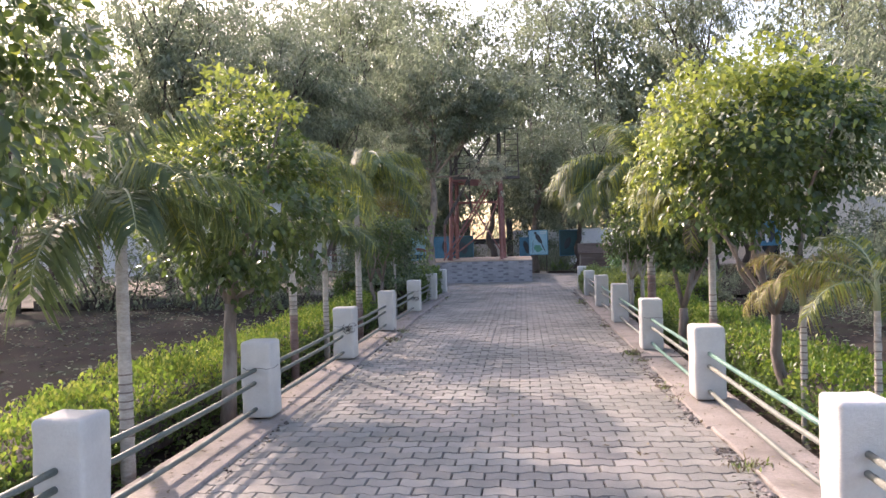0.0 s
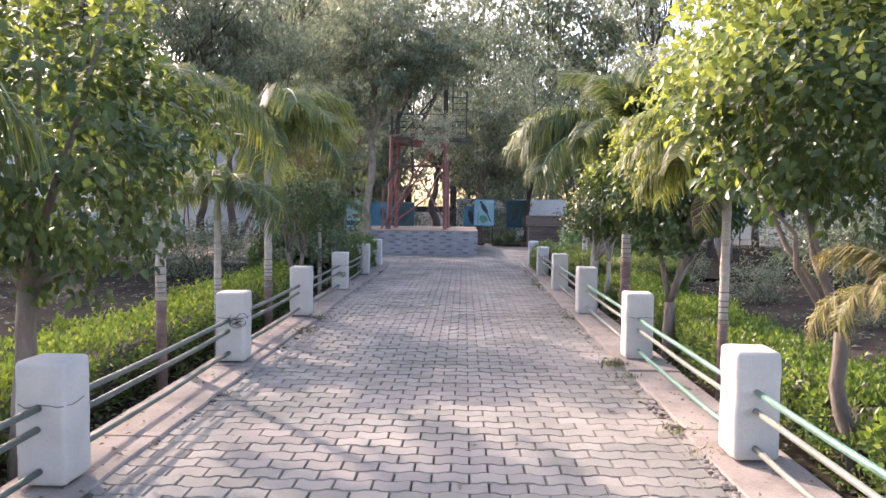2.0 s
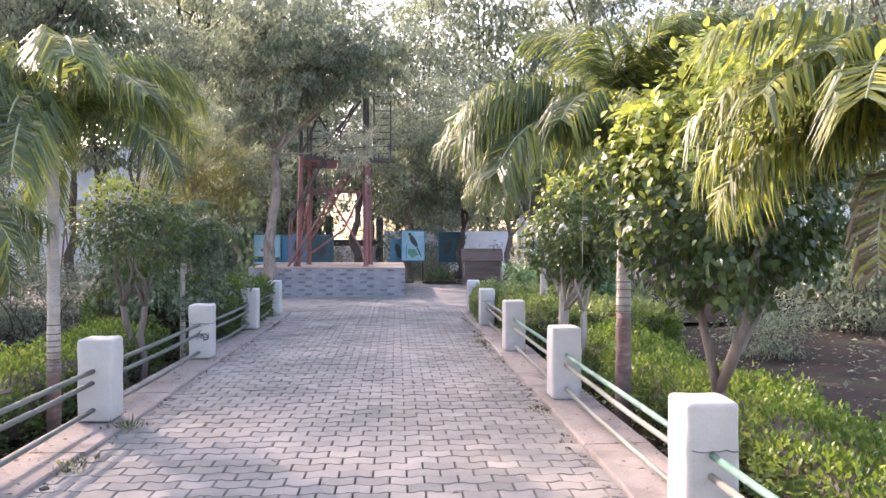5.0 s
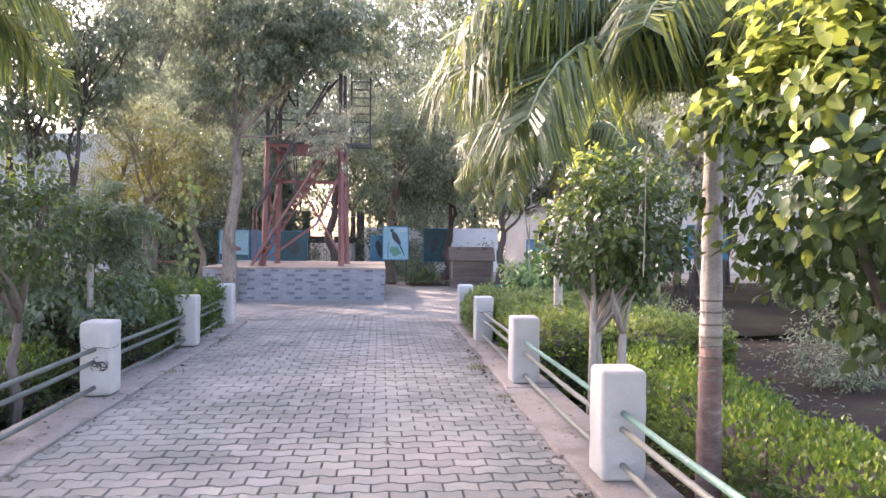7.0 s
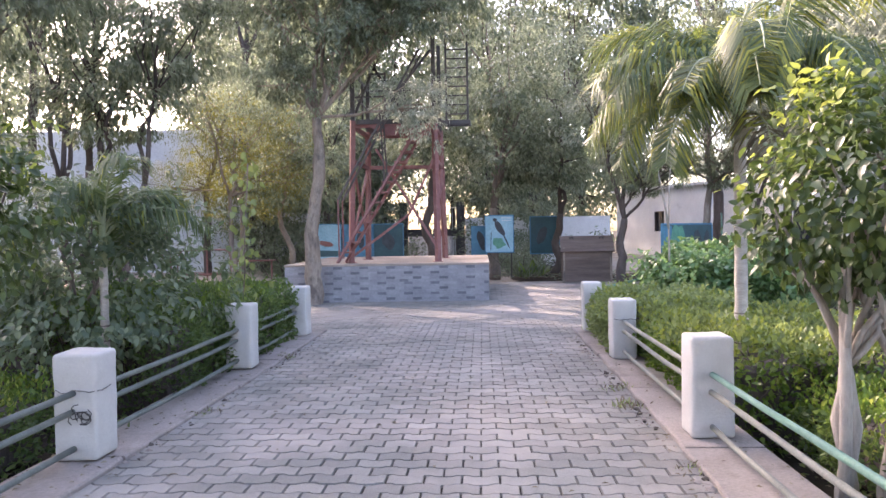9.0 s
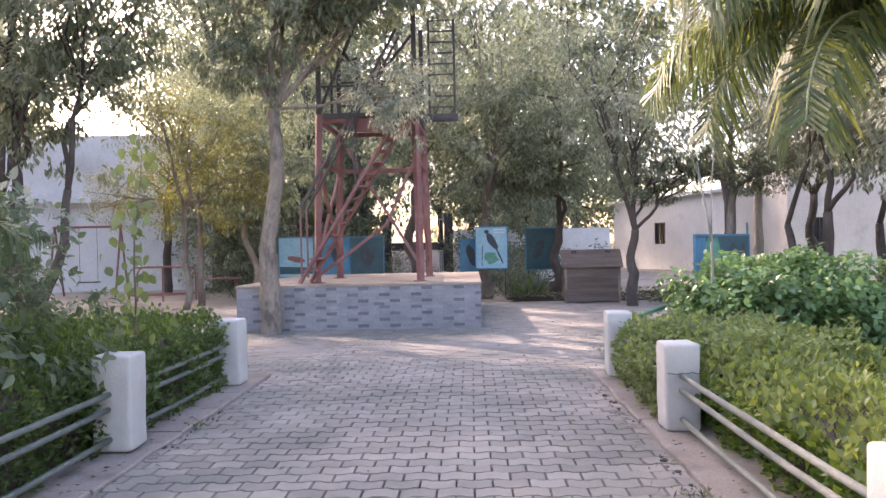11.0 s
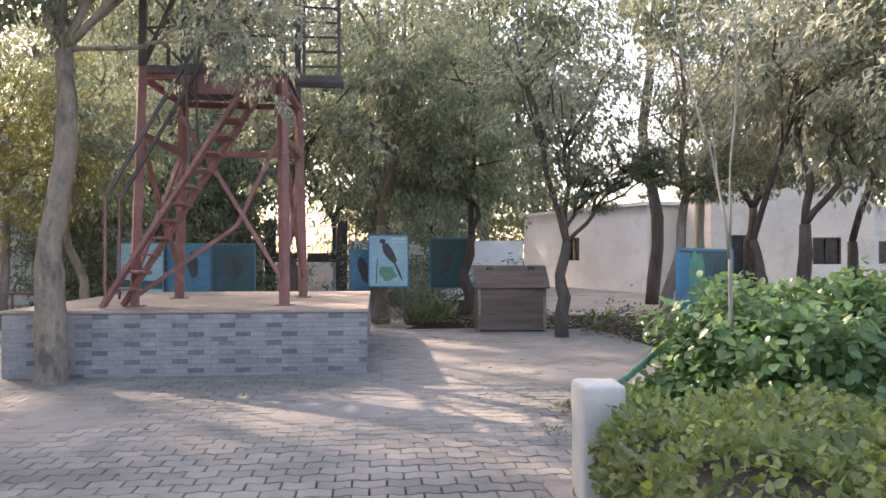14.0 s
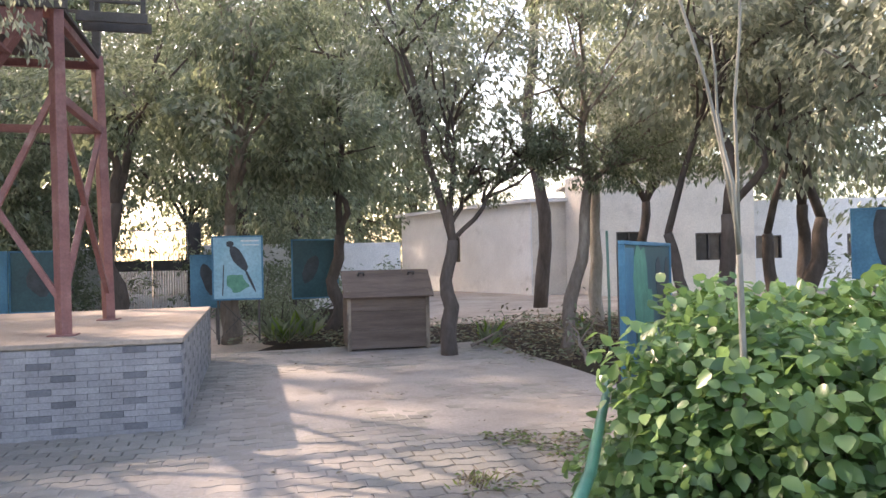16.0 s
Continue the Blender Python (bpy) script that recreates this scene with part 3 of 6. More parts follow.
# steep stairs climbing past the deck's edge, with long handrails
flight((-2.78, 27.42, 0.03), (-1.02, 27.42, 2.86), 0.48, 13, 0.17, 0.05)
for s in (0, 1):
    y = 27.40 + 0.52 * s
    part("handrail", Geo().beam((-2.74, y, 1.40), (-0.93, y, 4.60), 0.045, 0.045).mesh("handrail", [M_DARKSTEEL]), tower, "dark steel handrail")
    part("rail_post", Geo().beam((-2.74, y, 0.10), (-2.745, y, 1.41), 0.03, 0.03).mesh("rail_post", [M_RED]), tower)
    part("rail_post", Geo().beam((-1.72, y, 1.80), (-1.80, y, 3.45), 0.03, 0.03).mesh("rail_post", [M_DARKSTEEL]), tower)
for k in range(4):
    q = 3.45 + k * 0.33
    x = -2.74 + (q - 1.40) * 1.81 / 3.20
    part("crossbar", Geo().beam((x, 27.42, q), (x, 27.90, q), 0.03, 0.03).mesh("crossbar", [M_DARKSTEEL]), tower)

# ---- plank feed box with a sloping lid ----
box = thing("wooden_bin", "dark weathered plank bin with a sloping lid", "wooden bin", (2.62, 32.3, 0.0), -2)
BW, BD = 1.36, 0.85
for k in range(3):
    part("plank", Geo().box((0.03, 0, 0.03 + k * 0.306), (BW - 0.03, 0.025, 0.03 + k * 0.306 + 0.302), 0, None, 0.003).mesh("plank", [M_WOOD]), box)
for x in (0.0, BW - 0.06):
    part("corner_post", Geo().box((x, -0.02, 0.0), (x + 0.06, 0.04, 0.98), 0, None, 0.004).mesh("corner_post", [M_TAN]), box, "pale worn corner strip")
for x in (0.005, BW - 0.03):
    prof = [(0.03, 0.04), (BD, 0.04), (BD, 1.27), (0.38, 1.27), (0.03, 0.95)]
    n = len(prof)
    gg = Geo().add([(x, y, z) for y, z in prof] + [(x + 0.025, y, z) for y, z in prof],
                   [tuple(range(n)), tuple(range(2 * n - 1, n - 1, -1))] + [(i, i + n, (i + 1) % n + n, (i + 1) % n) for i in range(n)])
    part("side_panel", gg.mesh("side_panel", [M_WOOD]), box)
part("back_panel", Geo().box((0.03, BD - 0.025, 0.04), (BW - 0.03, BD - 0.001, 1.26)).mesh("back_panel", [M_WOOD]), box)
part("top_board", Geo().box((-0.04, 0.37, 1.272), (BW + 0.04, BD + 0.05, 1.30), 0, None, 0.004).mesh("top_board", [M_WOOD]), box)
lid = part("lid", Geo().box((-0.06, -0.16, 0), (BW + 0.06, 0.47, 0.03), 0, None, 0.005).mesh("lid", [M_WOOD]), box, "sloping plank lid")
lid.matrix_local = pose(0, 0.03, 0.96, 42, 0, 0)
for x in (0.22, BW - 0.3):
    part("hinge", Geo().tube([(x, 0.36, 0.03), (x, 0.36, 0.085), (x + 0.09, 0.36, 0.085), (x + 0.09, 0.36, 0.03)], [0.018] * 4, 6).mesh("hinge", [M_DARKSTEEL]), lid)

# ---- picture boards ----
def silhouette(cx, cz, pts, y, mat_slot, gg):
    n = len(pts)
    gg.add([(cx + x, y, cz + z) for x, z in pts] + [(cx + x, y + 0.003, cz + z) for x, z in pts],
           [tuple(range(n)), tuple(range(2 * n - 1, n - 1, -1))] + [(i, (i + 1) % n, (i + 1) % n + n, i + n) for i in range(n)], mat_slot)


def blob(rx, rz, lean, n=12, uneven=0.15, seed=0):
    r2 = random.Random(seed)
    out = []
    for k in range(n):
        a = 2 * math.pi * k / n
        q = 1 + r2.uniform(-uneven, uneven)
        x, z = rx * math.cos(a) * q, rz * math.sin(a) * q
        out.append((x * math.cos(lean) - z * math.sin(lean), x * math.sin(lean) + z * math.cos(lean)))
    return out[::-1]


def board(at, turn, w, h, z0, face, label, prints, legs=True, rim=M_BLUE):
    b = thing("picture_board", label, "signboard", at, turn, "picture boards round the yard")
    part("panel", Geo().box((-w / 2, -0.012, z0), (w / 2, 0.012, z0 + h), 0, None, 0.003).mesh("panel", [face]), b)
    for lo, hi in (((-w / 2 - 0.03, -0.025, z0 - 0.03), (w / 2 + 0.03, 0.02, z0)), ((-w / 2 - 0.03, -0.025, z0 + h), (w / 2 + 0.03, 0.02, z0 + h + 0.03)),
                   ((-w / 2 - 0.03, -0.025, z0 + 0.001), (-w / 2, 0.02, z0 + h - 0.001)), ((w / 2, -0.025, z0 + 0.001), (w / 2 + 0.03, 0.02, z0 + h - 0.001))):
        part("rim", Geo().box(lo, hi, 0, None, 0.003).mesh("rim", [rim]), b)
    for name, mt, cx, cz, pts in prints:
        gg = Geo()
        silhouette(cx, z0 + cz, pts, -0.0165, 0, gg)
        part(name, gg.mesh(name, [mt]), b)
    if legs:
        for x in (-w / 2 + 0.06, w / 2 - 0.06):
            part("leg", Geo().beam((x, 0.03, 0), (x, 0.03, z0 + h), 0.035, 0.035).mesh("leg", [M_DARKSTEEL]), b)
        for s in (1, -1):
            part("cross_brace", Geo().beam((-s * (w / 2 - 0.06), 0.03, 0.08), (s * (w / 2 - 0.06), 0.035, z0), 0.025, 0.012).mesh("cross_brace", [M_DARKSTEEL]), b)
    return b


stem = [(-0.01, 0), (0.01, 0), (0.035, 0.55), (0.015, 0.55)]
board((0.90, 34.15, 0.02), -8, 0.84, 1.10, 0.82, M_SKYBLUE, "sky-blue picture board with a dark perched shape, on steel legs", [
    ("dark_shape", M_INK, 0.02, 0.72, blob(0.10, 0.26, 0.55, 14, 0.08, 1)),
    ("dark_shape", M_INK, -0.13, 0.98, blob(0.065, 0.06, 0, 10, 0.05, 2)),
    ("dark_shape", M_INK, 0.22, 0.32, blob(0.025, 0.24, 0.42, 10, 0.05, 3)),
    ("green_shape", M_PRINTGREEN, 0.0, 0.27, blob(0.17, 0.20, 0.2, 16, 0.3, 4)),
    ("stem", M_INK, -0.27, 0.05, stem),
    ("text_bar", M_PRINTPALE, 0.22, 1.02, [(-0.16, 0), (0.16, 0), (0.16, 0.03), (-0.16, 0.03)]),
    ("text_bar", M_PRINTPALE, 0.22, 0.95, [(-0.13, 0), (0.16, 0), (0.16, 0.02), (-0.13, 0.02)])])
board((0.30, 35.0, 0.02), 5, 0.5, 0.95, 0.65, M_BLUE, "blue picture board in the shade behind the platform", [("dark_shape", M_INK, 0.05, 0.5, blob(0.12, 0.3, 0.3, 12, 0.1, 5))])
board((2.45, 36.2, 0.02), 10, 0.95, 1.2, 0.7, M_TEAL, "dark teal picture board in deep shade", [("dark_shape", M_INK, -0.1, 0.6, blob(0.14, 0.32, -0.4, 12, 0.1, 6))])
board((-4.72, 35.3, 0.0), 3, 0.98, 1.12, 0.66, M_SKYBLUE, "pale teal picture board behind the platform", [
    ("warm_shape", M_RED, 0.0, 0.5, blob(0.28, 0.09, -0.2, 12, 0.1, 7)), ("dark_shape", M_TEAL, 0, 0.08, [(-0.48, 0), (0.48, 0), (0.48, 0.18), (-0.48, 0.22)])])
board((-3.7, 35.5, 0.0), -2, 0.95, 1.1, 0.66, M_BLUE, "blue picture board with a dark shape", [("dark_shape", M_INK, 0.1, 0.62, blob(0.12, 0.3, 0.1, 12, 0.1, 8))])
board((-2.7, 35.6, 0.0), 2, 0.95, 1.1, 0.66, M_TEAL, "dark teal picture board in the shade", [("dark_shape", M_INK, 0.0, 0.55, blob(0.2, 0.3, 0.4, 12, 0.1, 9))])
board((4.3, 25.8, 0.0), 50, 2.1, 1.04, 0.50, M_TEAL, "weathered blue picture board rising out of the leaves", [
    ("blue_band", M_BLUE, -0.86, 0.02, [(-0.17, 0), (0.17, 0), (0.15, 1.0), (-0.17, 1.0)]), ("green_shape", M_PRINTGREEN, -0.45, 0.62, blob(0.3, 0.42, 0.1, 14, 0.2, 17)), ("dark_shape", M_INK, 0.78, 0.55, blob(0.14, 0.42, -0.2, 12, 0.1, 18)),
    ("dark_shape", M_INK, 0.5, 0.6, blob(0.16, 0.4, 0.5, 12, 0.1, 10)), ("green_shape", M_PRINTGREEN, -0.2, 0.45, blob(0.3, 0.25, 0, 14, 0.2, 11)),
    ("pale_shape", M_PRINTPALE, 0.1, 0.3, blob(0.12, 0.08, 0.3, 10, 0.2, 12))])
board((9.05, 27.9, 0.0), -35, 1.0, 0.85, 1.12, M_BLUE, "blue picture board with black and white shapes", [
    ("dark_shape", M_INK, -0.15, 0.5, blob(0.13, 0.4, 0.1, 12, 0.1, 13)), ("dark_shape", M_INK, 0.2, 0.45, blob(0.12, 0.36, -0.1, 12, 0.1, 14)),
    ("pale_shape", M_PRINTPALE, 0.02, 0.35, blob(0.07, 0.26, 0.1, 10, 0.1, 15))])

# ---- gate and boundary ----
gate = thing("gate_1", "closed silver sheet-metal double gate with a dark middle rail", "gate", (-1.95, 46.0, 0), 2, kind="structure")
for s in (-1, 1):
    leaf = part("gate_leaf", Geo().box((min(0.02 * s, 1.14 * s), -0.02, 1.28), (max(0.02 * s, 1.14 * s), 0.02, 1.62)).mesh("gate_leaf", [M_DARKSTEEL]), gate, "dark middle rail")
    for k in range(14):
        x = s * (0.06 + k * 0.077)
        part("slat", Geo().box((x - 0.03, -0.03, 0.06), (x + 0.03, 0.0, 1.278), 0, None, 0.006).mesh("slat", [M_SILVER]), leaf)
    for k in range(8):
        x = s * (0.08 + k * 0.145)
        part("bar", Geo().beam((x, 0, 1.622), (x, 0, 2.58), 0.022, 0.022).mesh("bar", [M_SILVER]), leaf)
    part("top_bar", Geo().box((min(0.02 * s, 1.14 * s), -0.02, 2.582), (max(0.02 * s, 1.14 * s), 0.02, 2.63)).mesh("top_bar", [M_SILVER]), leaf)
    part("gate_post", Geo().box((s * 1.33 - 0.19, -0.2, 0), (s * 1.33 + 0.19, 0.2, 2.85), 0, None, 0.01).mesh("gate_post", [M_DARKSTEEL]), gate)


def wall(name, a, b, z0, z1, thick, mt, label, openings=(), kind="structure"):
    """An upright wall from a to b, with through openings (along, width, sill, head)."""
    a, b = Vector((*a, 0)), Vector((*b, 0))
    length = (b - a).length
    m = Matrix.Translation(a) @ Matrix.Rotation(math.atan2(b.y - a.y, b.x - a.x), 4, "Z")
    gg = Geo()
    x = 0.0
    for s, w, zs, zh in sorted(openings):
        gg.box((x, 0, z0), (s, thick, z1), 0, m)
        if zs > z0:
            gg.box((s, 0, z0), (s + w, thick, zs), 0, m)
        gg.box((s, 0, zh), (s + w, thick, z1), 0, m)
        x = s + w
    gg.box((x, 0, z0), (length, thick, z1), 0, m)
    ob = solid(name, gg, mt, label, "wall", kind)
    for s, w, zs, zh in openings:
        win = thing("window_1", "dark recessed opening with a painted surround", "window", kind="structure")
        win.matrix_world = m
        part("pane", Geo().box((s, thick * 0.6, zs), (s + w, thick * 0.7, zh)).mesh("pane", [M_GLASSDARK]), win)
        for lo, hi in (((s, 0.02, zs), (s + 0.05, thick * 0.5, zh)), ((s + w - 0.05, 0.02, zs), (s + w, thick * 0.5, zh)), ((s + 0.05, 0.02, zh - 0.05), (s + w - 0.05, thick * 0.5, zh)),
                       ((s + w / 2 - 0.02, 0.03, zs), (s + w / 2 + 0.02, thick * 0.5, zh - 0.05))):
            part("window_frame", Geo().box(lo, hi).mesh("window_frame", [M_DARKSTEEL]), win)
    return ob


wall("wall_gate_left", (-14, 46.6), (-3.6, 46.2), -0.2, 2.1, 0.22, M_WHITEWALL, "pale plastered boundary wall left of the gate")
wall("wall_gate_right", (-0.4, 46.2), (6.4, 46.6), -0.2, 2.1, 0.22, M_WHITEWALL, "pale plastered boundary wall beside the gate")
# cream building with its sunlit side towards the yard
wall("wall_sunlit", (8.6, 57.1), (11.8, 47.5), -0.2, 3.6, 0.24, M_WHITEWALL, "sunlit white plastered side wall of a low building", [(4.2, 1.0, 1.3, 2.4)])
wall("wall_shaded", (11.86, 47.52), (13.5, 47.3), -0.2, 3.6, 0.24, M_PLASTER, "cream plastered front wall in shade")
wall("wall_tall", (13.4, 45.0), (19.0, 43.6), -0.2, 4.5, 0.24, M_PLASTER, "taller cream plastered block with a doorway", [(0.7, 0.95, 0.0, 2.3), (3.6, 1.0, 1.2, 2.2)])
wall("wall_tall_side", (13.16, 47.2), (13.38, 45.02), -0.2, 4.5, 0.22, M_PLASTER, "return wall of the taller cream block")
wall("wall_east", (19.1, 46.0), (34, 41.0), -0.2, 3.5, 0.24, M_WHITEWALL, "white plastered wall of the far wing", [(1.5, 1.0, 1.2, 2.1), (5.0, 1.0, 1.2, 2.1), (8.6, 1.0, 1.2, 2.1)])
g2 = Geo().add([(8.3, 57.3, 3.602), (11.6, 47.25, 3.602), (13.3, 47.0, 3.602), (13.3, 57.3, 3.602), (8.3, 57.3, 3.75), (11.6, 47.25, 3.75), (13.3, 47.0, 3.75), (13.3, 57.3, 3.75)],
               [(0, 3, 2, 1), (4, 5, 6, 7), (0, 1, 5, 4), (1, 2, 6, 5), (2, 3, 7, 6), (3, 0, 4, 7)])
solid("roof_slab", g2, M_WHITEWALL, "flat concrete roof slab with a thin overhang", "roof", "structure")
g2 = Geo().box((-0.15, -0.15, 4.502), (5.95, 8, 4.62), 0, Matrix.Translation((13.4, 45.0, 0)) @ Matrix.Rotation(math.atan2(-1.4, 5.6), 4, "Z"))
solid("roof_slab_tall", g2, M_PLASTER, "flat parapet roof of the taller block", "roof", "structure")
# grey hall to the left of the yard
wall("wall_hall", (-34, 40.0), (-9.4, 41.8), -0.2, 5.9, 0.3, M_GREYWALL, "pale grey plastered hall wall across the play yard", [(14.5, 1.2, 1.1, 2.2)])
m_ledge = Geo().box((0, -0.35, 3.35), (24.6, -0.004, 3.48), 0, Matrix.Translation((-34, 40.0, 0)) @ Matrix.Rotation(math.atan2(1.8, 24.6), 4, "Z"))
solid("wall_ledge", m_ledge, M_GREYWALL, "projecting grey concrete sunshade ledge", "ledge", "structure")
wall("wall_low", (-9.3, 42.3), (-5.5, 43.0), -0.2, 2.4, 0.22, M_GREYWALL, "low grey plastered wall at the yard's end", [(2.3, 1.0, 1.0, 1.9)])
wall("wall_outer_left", (-45, -60), (-44.9, 60), -0.3, 2.2, 0.3, M_PLASTER, "distant boundary wall beyond the trees")
wall("wall_outer_back", (45, -30), (-45, -30.1), -0.3, 2.2, 0.3, M_PLASTER, "distant boundary wall behind the path")

# ---- play yard frames ----
bars = thing("exercise_bars", "brown painted tubular exercise bars on the dusty ground", "exercise bars", (-8.75, 35.0, 0.0), 6)
for y in (0, 0.7):
    part("bar", Geo().tube([(-0.75, y, 0), (-0.75, y, 0.8), (-0.68, y, 0.95), (-0.55, y, 1.02), (0.75, y, 1.02), (0.9, y, 0.95), (0.95, y, 0.8), (0.95, y, 0)], [0.024] * 8, 8).mesh("bar", [M_RED]), bars)
    part("lower_bar", Geo().tube([(-0.75, y, 0.22), (0.95, y, 0.22)], [0.02] * 2, 8).mesh("lower_bar", [M_RED]), bars)
part("post", Geo().tube([(0.1, 0.35, 0), (0.1, 0.35, 1.0)], [0.03] * 2, 8).mesh("post", [M_RED]), bars)
for k in range(3):
    part("bench_slat", Geo().box((1.1, 0.1 + k * 0.2, 0.62), (2.3, 0.26 + k * 0.2, 0.66), 0, None, 0.005).mesh("bench_slat", [M_RED]), bars)
for x in (1.2, 2.2):
    part("post", Geo().tube([(x, 0.35, 0), (x, 0.35, 0.62)], [0.03] * 2, 8).mesh("post", [M_RED]), bars)
sw = thing("swing_frame", "grey steel swing frame before the hall wall", "swing", (-12.6, 38.6, 0.0), 4)
for x in (-1.1, 1.1):
    for s in (-1, 1):
        part("leg", Geo().tube([(x, 0.55 * s, 0), (x, 0, 2.35)], [0.035] * 2, 8).mesh("leg", [M_RED]), sw)
part("top_bar", Geo().tube([(-1.15, 0, 2.35), (1.15, 0, 2.35)], [0.04] * 2, 8).mesh("top_bar", [M_RED]), sw)
for x in (-0.3, 0.3):
    part("chain", Geo().tube([(x, 0, 2.33), (x, 0.02, 0.5)], [0.008] * 2, 5).mesh("chain", [M_DARKSTEEL]), sw)
part("seat", Geo().box((-0.34, -0.12, 0.46), (0.34, 0.14, 0.5), 0, None, 0.006).mesh("seat", [M_DARKSTEEL]), sw)
see = thing("spring_rider", "small grey play rider on a steel post", "play rider", (-14.6, 37.2, 0), 10)
part("post", Geo().tube([(0, 0, 0), (0, 0, 0.7)], [0.05] * 2, 8).mesh("post", [M_DARKSTEEL]), see)
part("seat", Geo().box((-0.4, -0.12, 0.7), (0.4, 0.12, 0.76), 0, None, 0.02).mesh("seat", [M_GREYWALL]), see)
part("handle", Geo().tube([(0.2, -0.2, 0.76), (0.25, -0.2, 1.05), (0.25, 0.2, 1.05), (0.2, 0.2, 0.76)], [0.015] * 4, 6).mesh("handle", [M_DARKSTEEL]), see)

# ---- trees ----
def limb(gg, a, b, r0, r1, bend, seed, n=6, sides=8):
    a, b = Vector(a), Vector(b)
    pts, rad = [], []
    for i in range(n + 1):
        t = i / n
        q = a.lerp(b, t)
        w = math.sin(math.pi * t) * bend
        q += Vector((noise.noise(Vector((seed, t * 2.2, 0))), noise.noise(Vector((seed + 7, t * 2.2, 0))), 0)) * w
        pts.append(q), rad.append(r0 + (r1 - r0) * t)
    gg.tube(pts, rad, sides, wobble=0.25)
    return pts


def small_tree(at, crown_c, radii, n, per, leaf, trunk_r, fork_z, label, mats, young=0.3, seed=1, stems=1, bark=None, clump=0.2, name="ficus_tree", shell=0.5):
    """A clipped roadside tree: trunk, forked limbs and a crown of clumps."""
    t = thing(name, label, "tree", (at[0], at[1], -0.27), 0, "trees along the path")
    gg = Geo()
    base = Vector((0, 0, 0))
    c = Vector(crown_c) - Vector((at[0], at[1], -0.27))
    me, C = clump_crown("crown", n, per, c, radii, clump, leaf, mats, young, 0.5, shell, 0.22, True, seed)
    for s in range(stems):
        foot = base + Vector((0.09 * math.cos(s * 2.4 + seed), 0.09 * math.sin(s * 2.4 + seed), 0)) * (stems > 1)
        top = Vector((foot.x * 2 + (c.x - foot.x) * 0.4, foot.y * 2 + (c.y - foot.y) * 0.4, fork_z))
        rr = trunk_r * (1 if stems == 1 else 0.72)
        limb(gg, foot - Vector((0, 0, 0.1)), top, rr * 1.25, rr * 0.85, 0.10, seed + s * 3)
        for k in range(5):
            q = C[(k * 17 + s * 29 + seed) % len(C)]
            limb(gg, top, (q[0] * 0.9, q[1] * 0.9, q[2]), rr * 0.55, rr * 0.12, 0.15, seed + k * 5 + s, 5, 6)
    part("trunk", gg.mesh("trunk", [bark or M_BARK], True), t)
    part("crown", me, t, kind="stuff")
    return t


FIC = [L_FICUS, L_YOUNG_LIT]
lb_fic = "clipped ficus tree with glossy leaves, yellow for young growth and sunlit rims"
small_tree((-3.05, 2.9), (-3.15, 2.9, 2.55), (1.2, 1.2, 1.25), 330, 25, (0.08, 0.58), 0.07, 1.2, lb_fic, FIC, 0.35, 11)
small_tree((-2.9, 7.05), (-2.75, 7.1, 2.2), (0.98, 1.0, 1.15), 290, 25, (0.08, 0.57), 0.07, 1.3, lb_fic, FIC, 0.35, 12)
small_tree((-3.1, 16.0), (-3.1, 16.0, 1.75), (0.72, 0.72, 0.7), 110, 24, (0.075, 0.5), 0.06, 1.0, "small ficus tree beside the hedge, upper leaves coloured young and sunlit yellow", FIC, 0.34, 13, 2)
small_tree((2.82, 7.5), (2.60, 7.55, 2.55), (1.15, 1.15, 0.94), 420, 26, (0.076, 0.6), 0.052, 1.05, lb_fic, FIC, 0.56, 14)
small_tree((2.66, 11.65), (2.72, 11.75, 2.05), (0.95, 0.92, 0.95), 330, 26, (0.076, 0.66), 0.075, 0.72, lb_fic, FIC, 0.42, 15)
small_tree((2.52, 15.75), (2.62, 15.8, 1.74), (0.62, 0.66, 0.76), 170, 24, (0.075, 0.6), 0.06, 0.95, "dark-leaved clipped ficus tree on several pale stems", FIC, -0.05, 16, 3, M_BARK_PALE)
small_tree((-3.6, 18.3), (-3.5, 18.6, 1.1), (1.2, 1.4, 1.0), 320, 26, (0.088, 0.5), 0.05, 0.7, "loose grey-green shrub beside the hedge", [L_SHRUB, L_TREE_GREY], 0.2, 17, 2, name="shrub_tree")


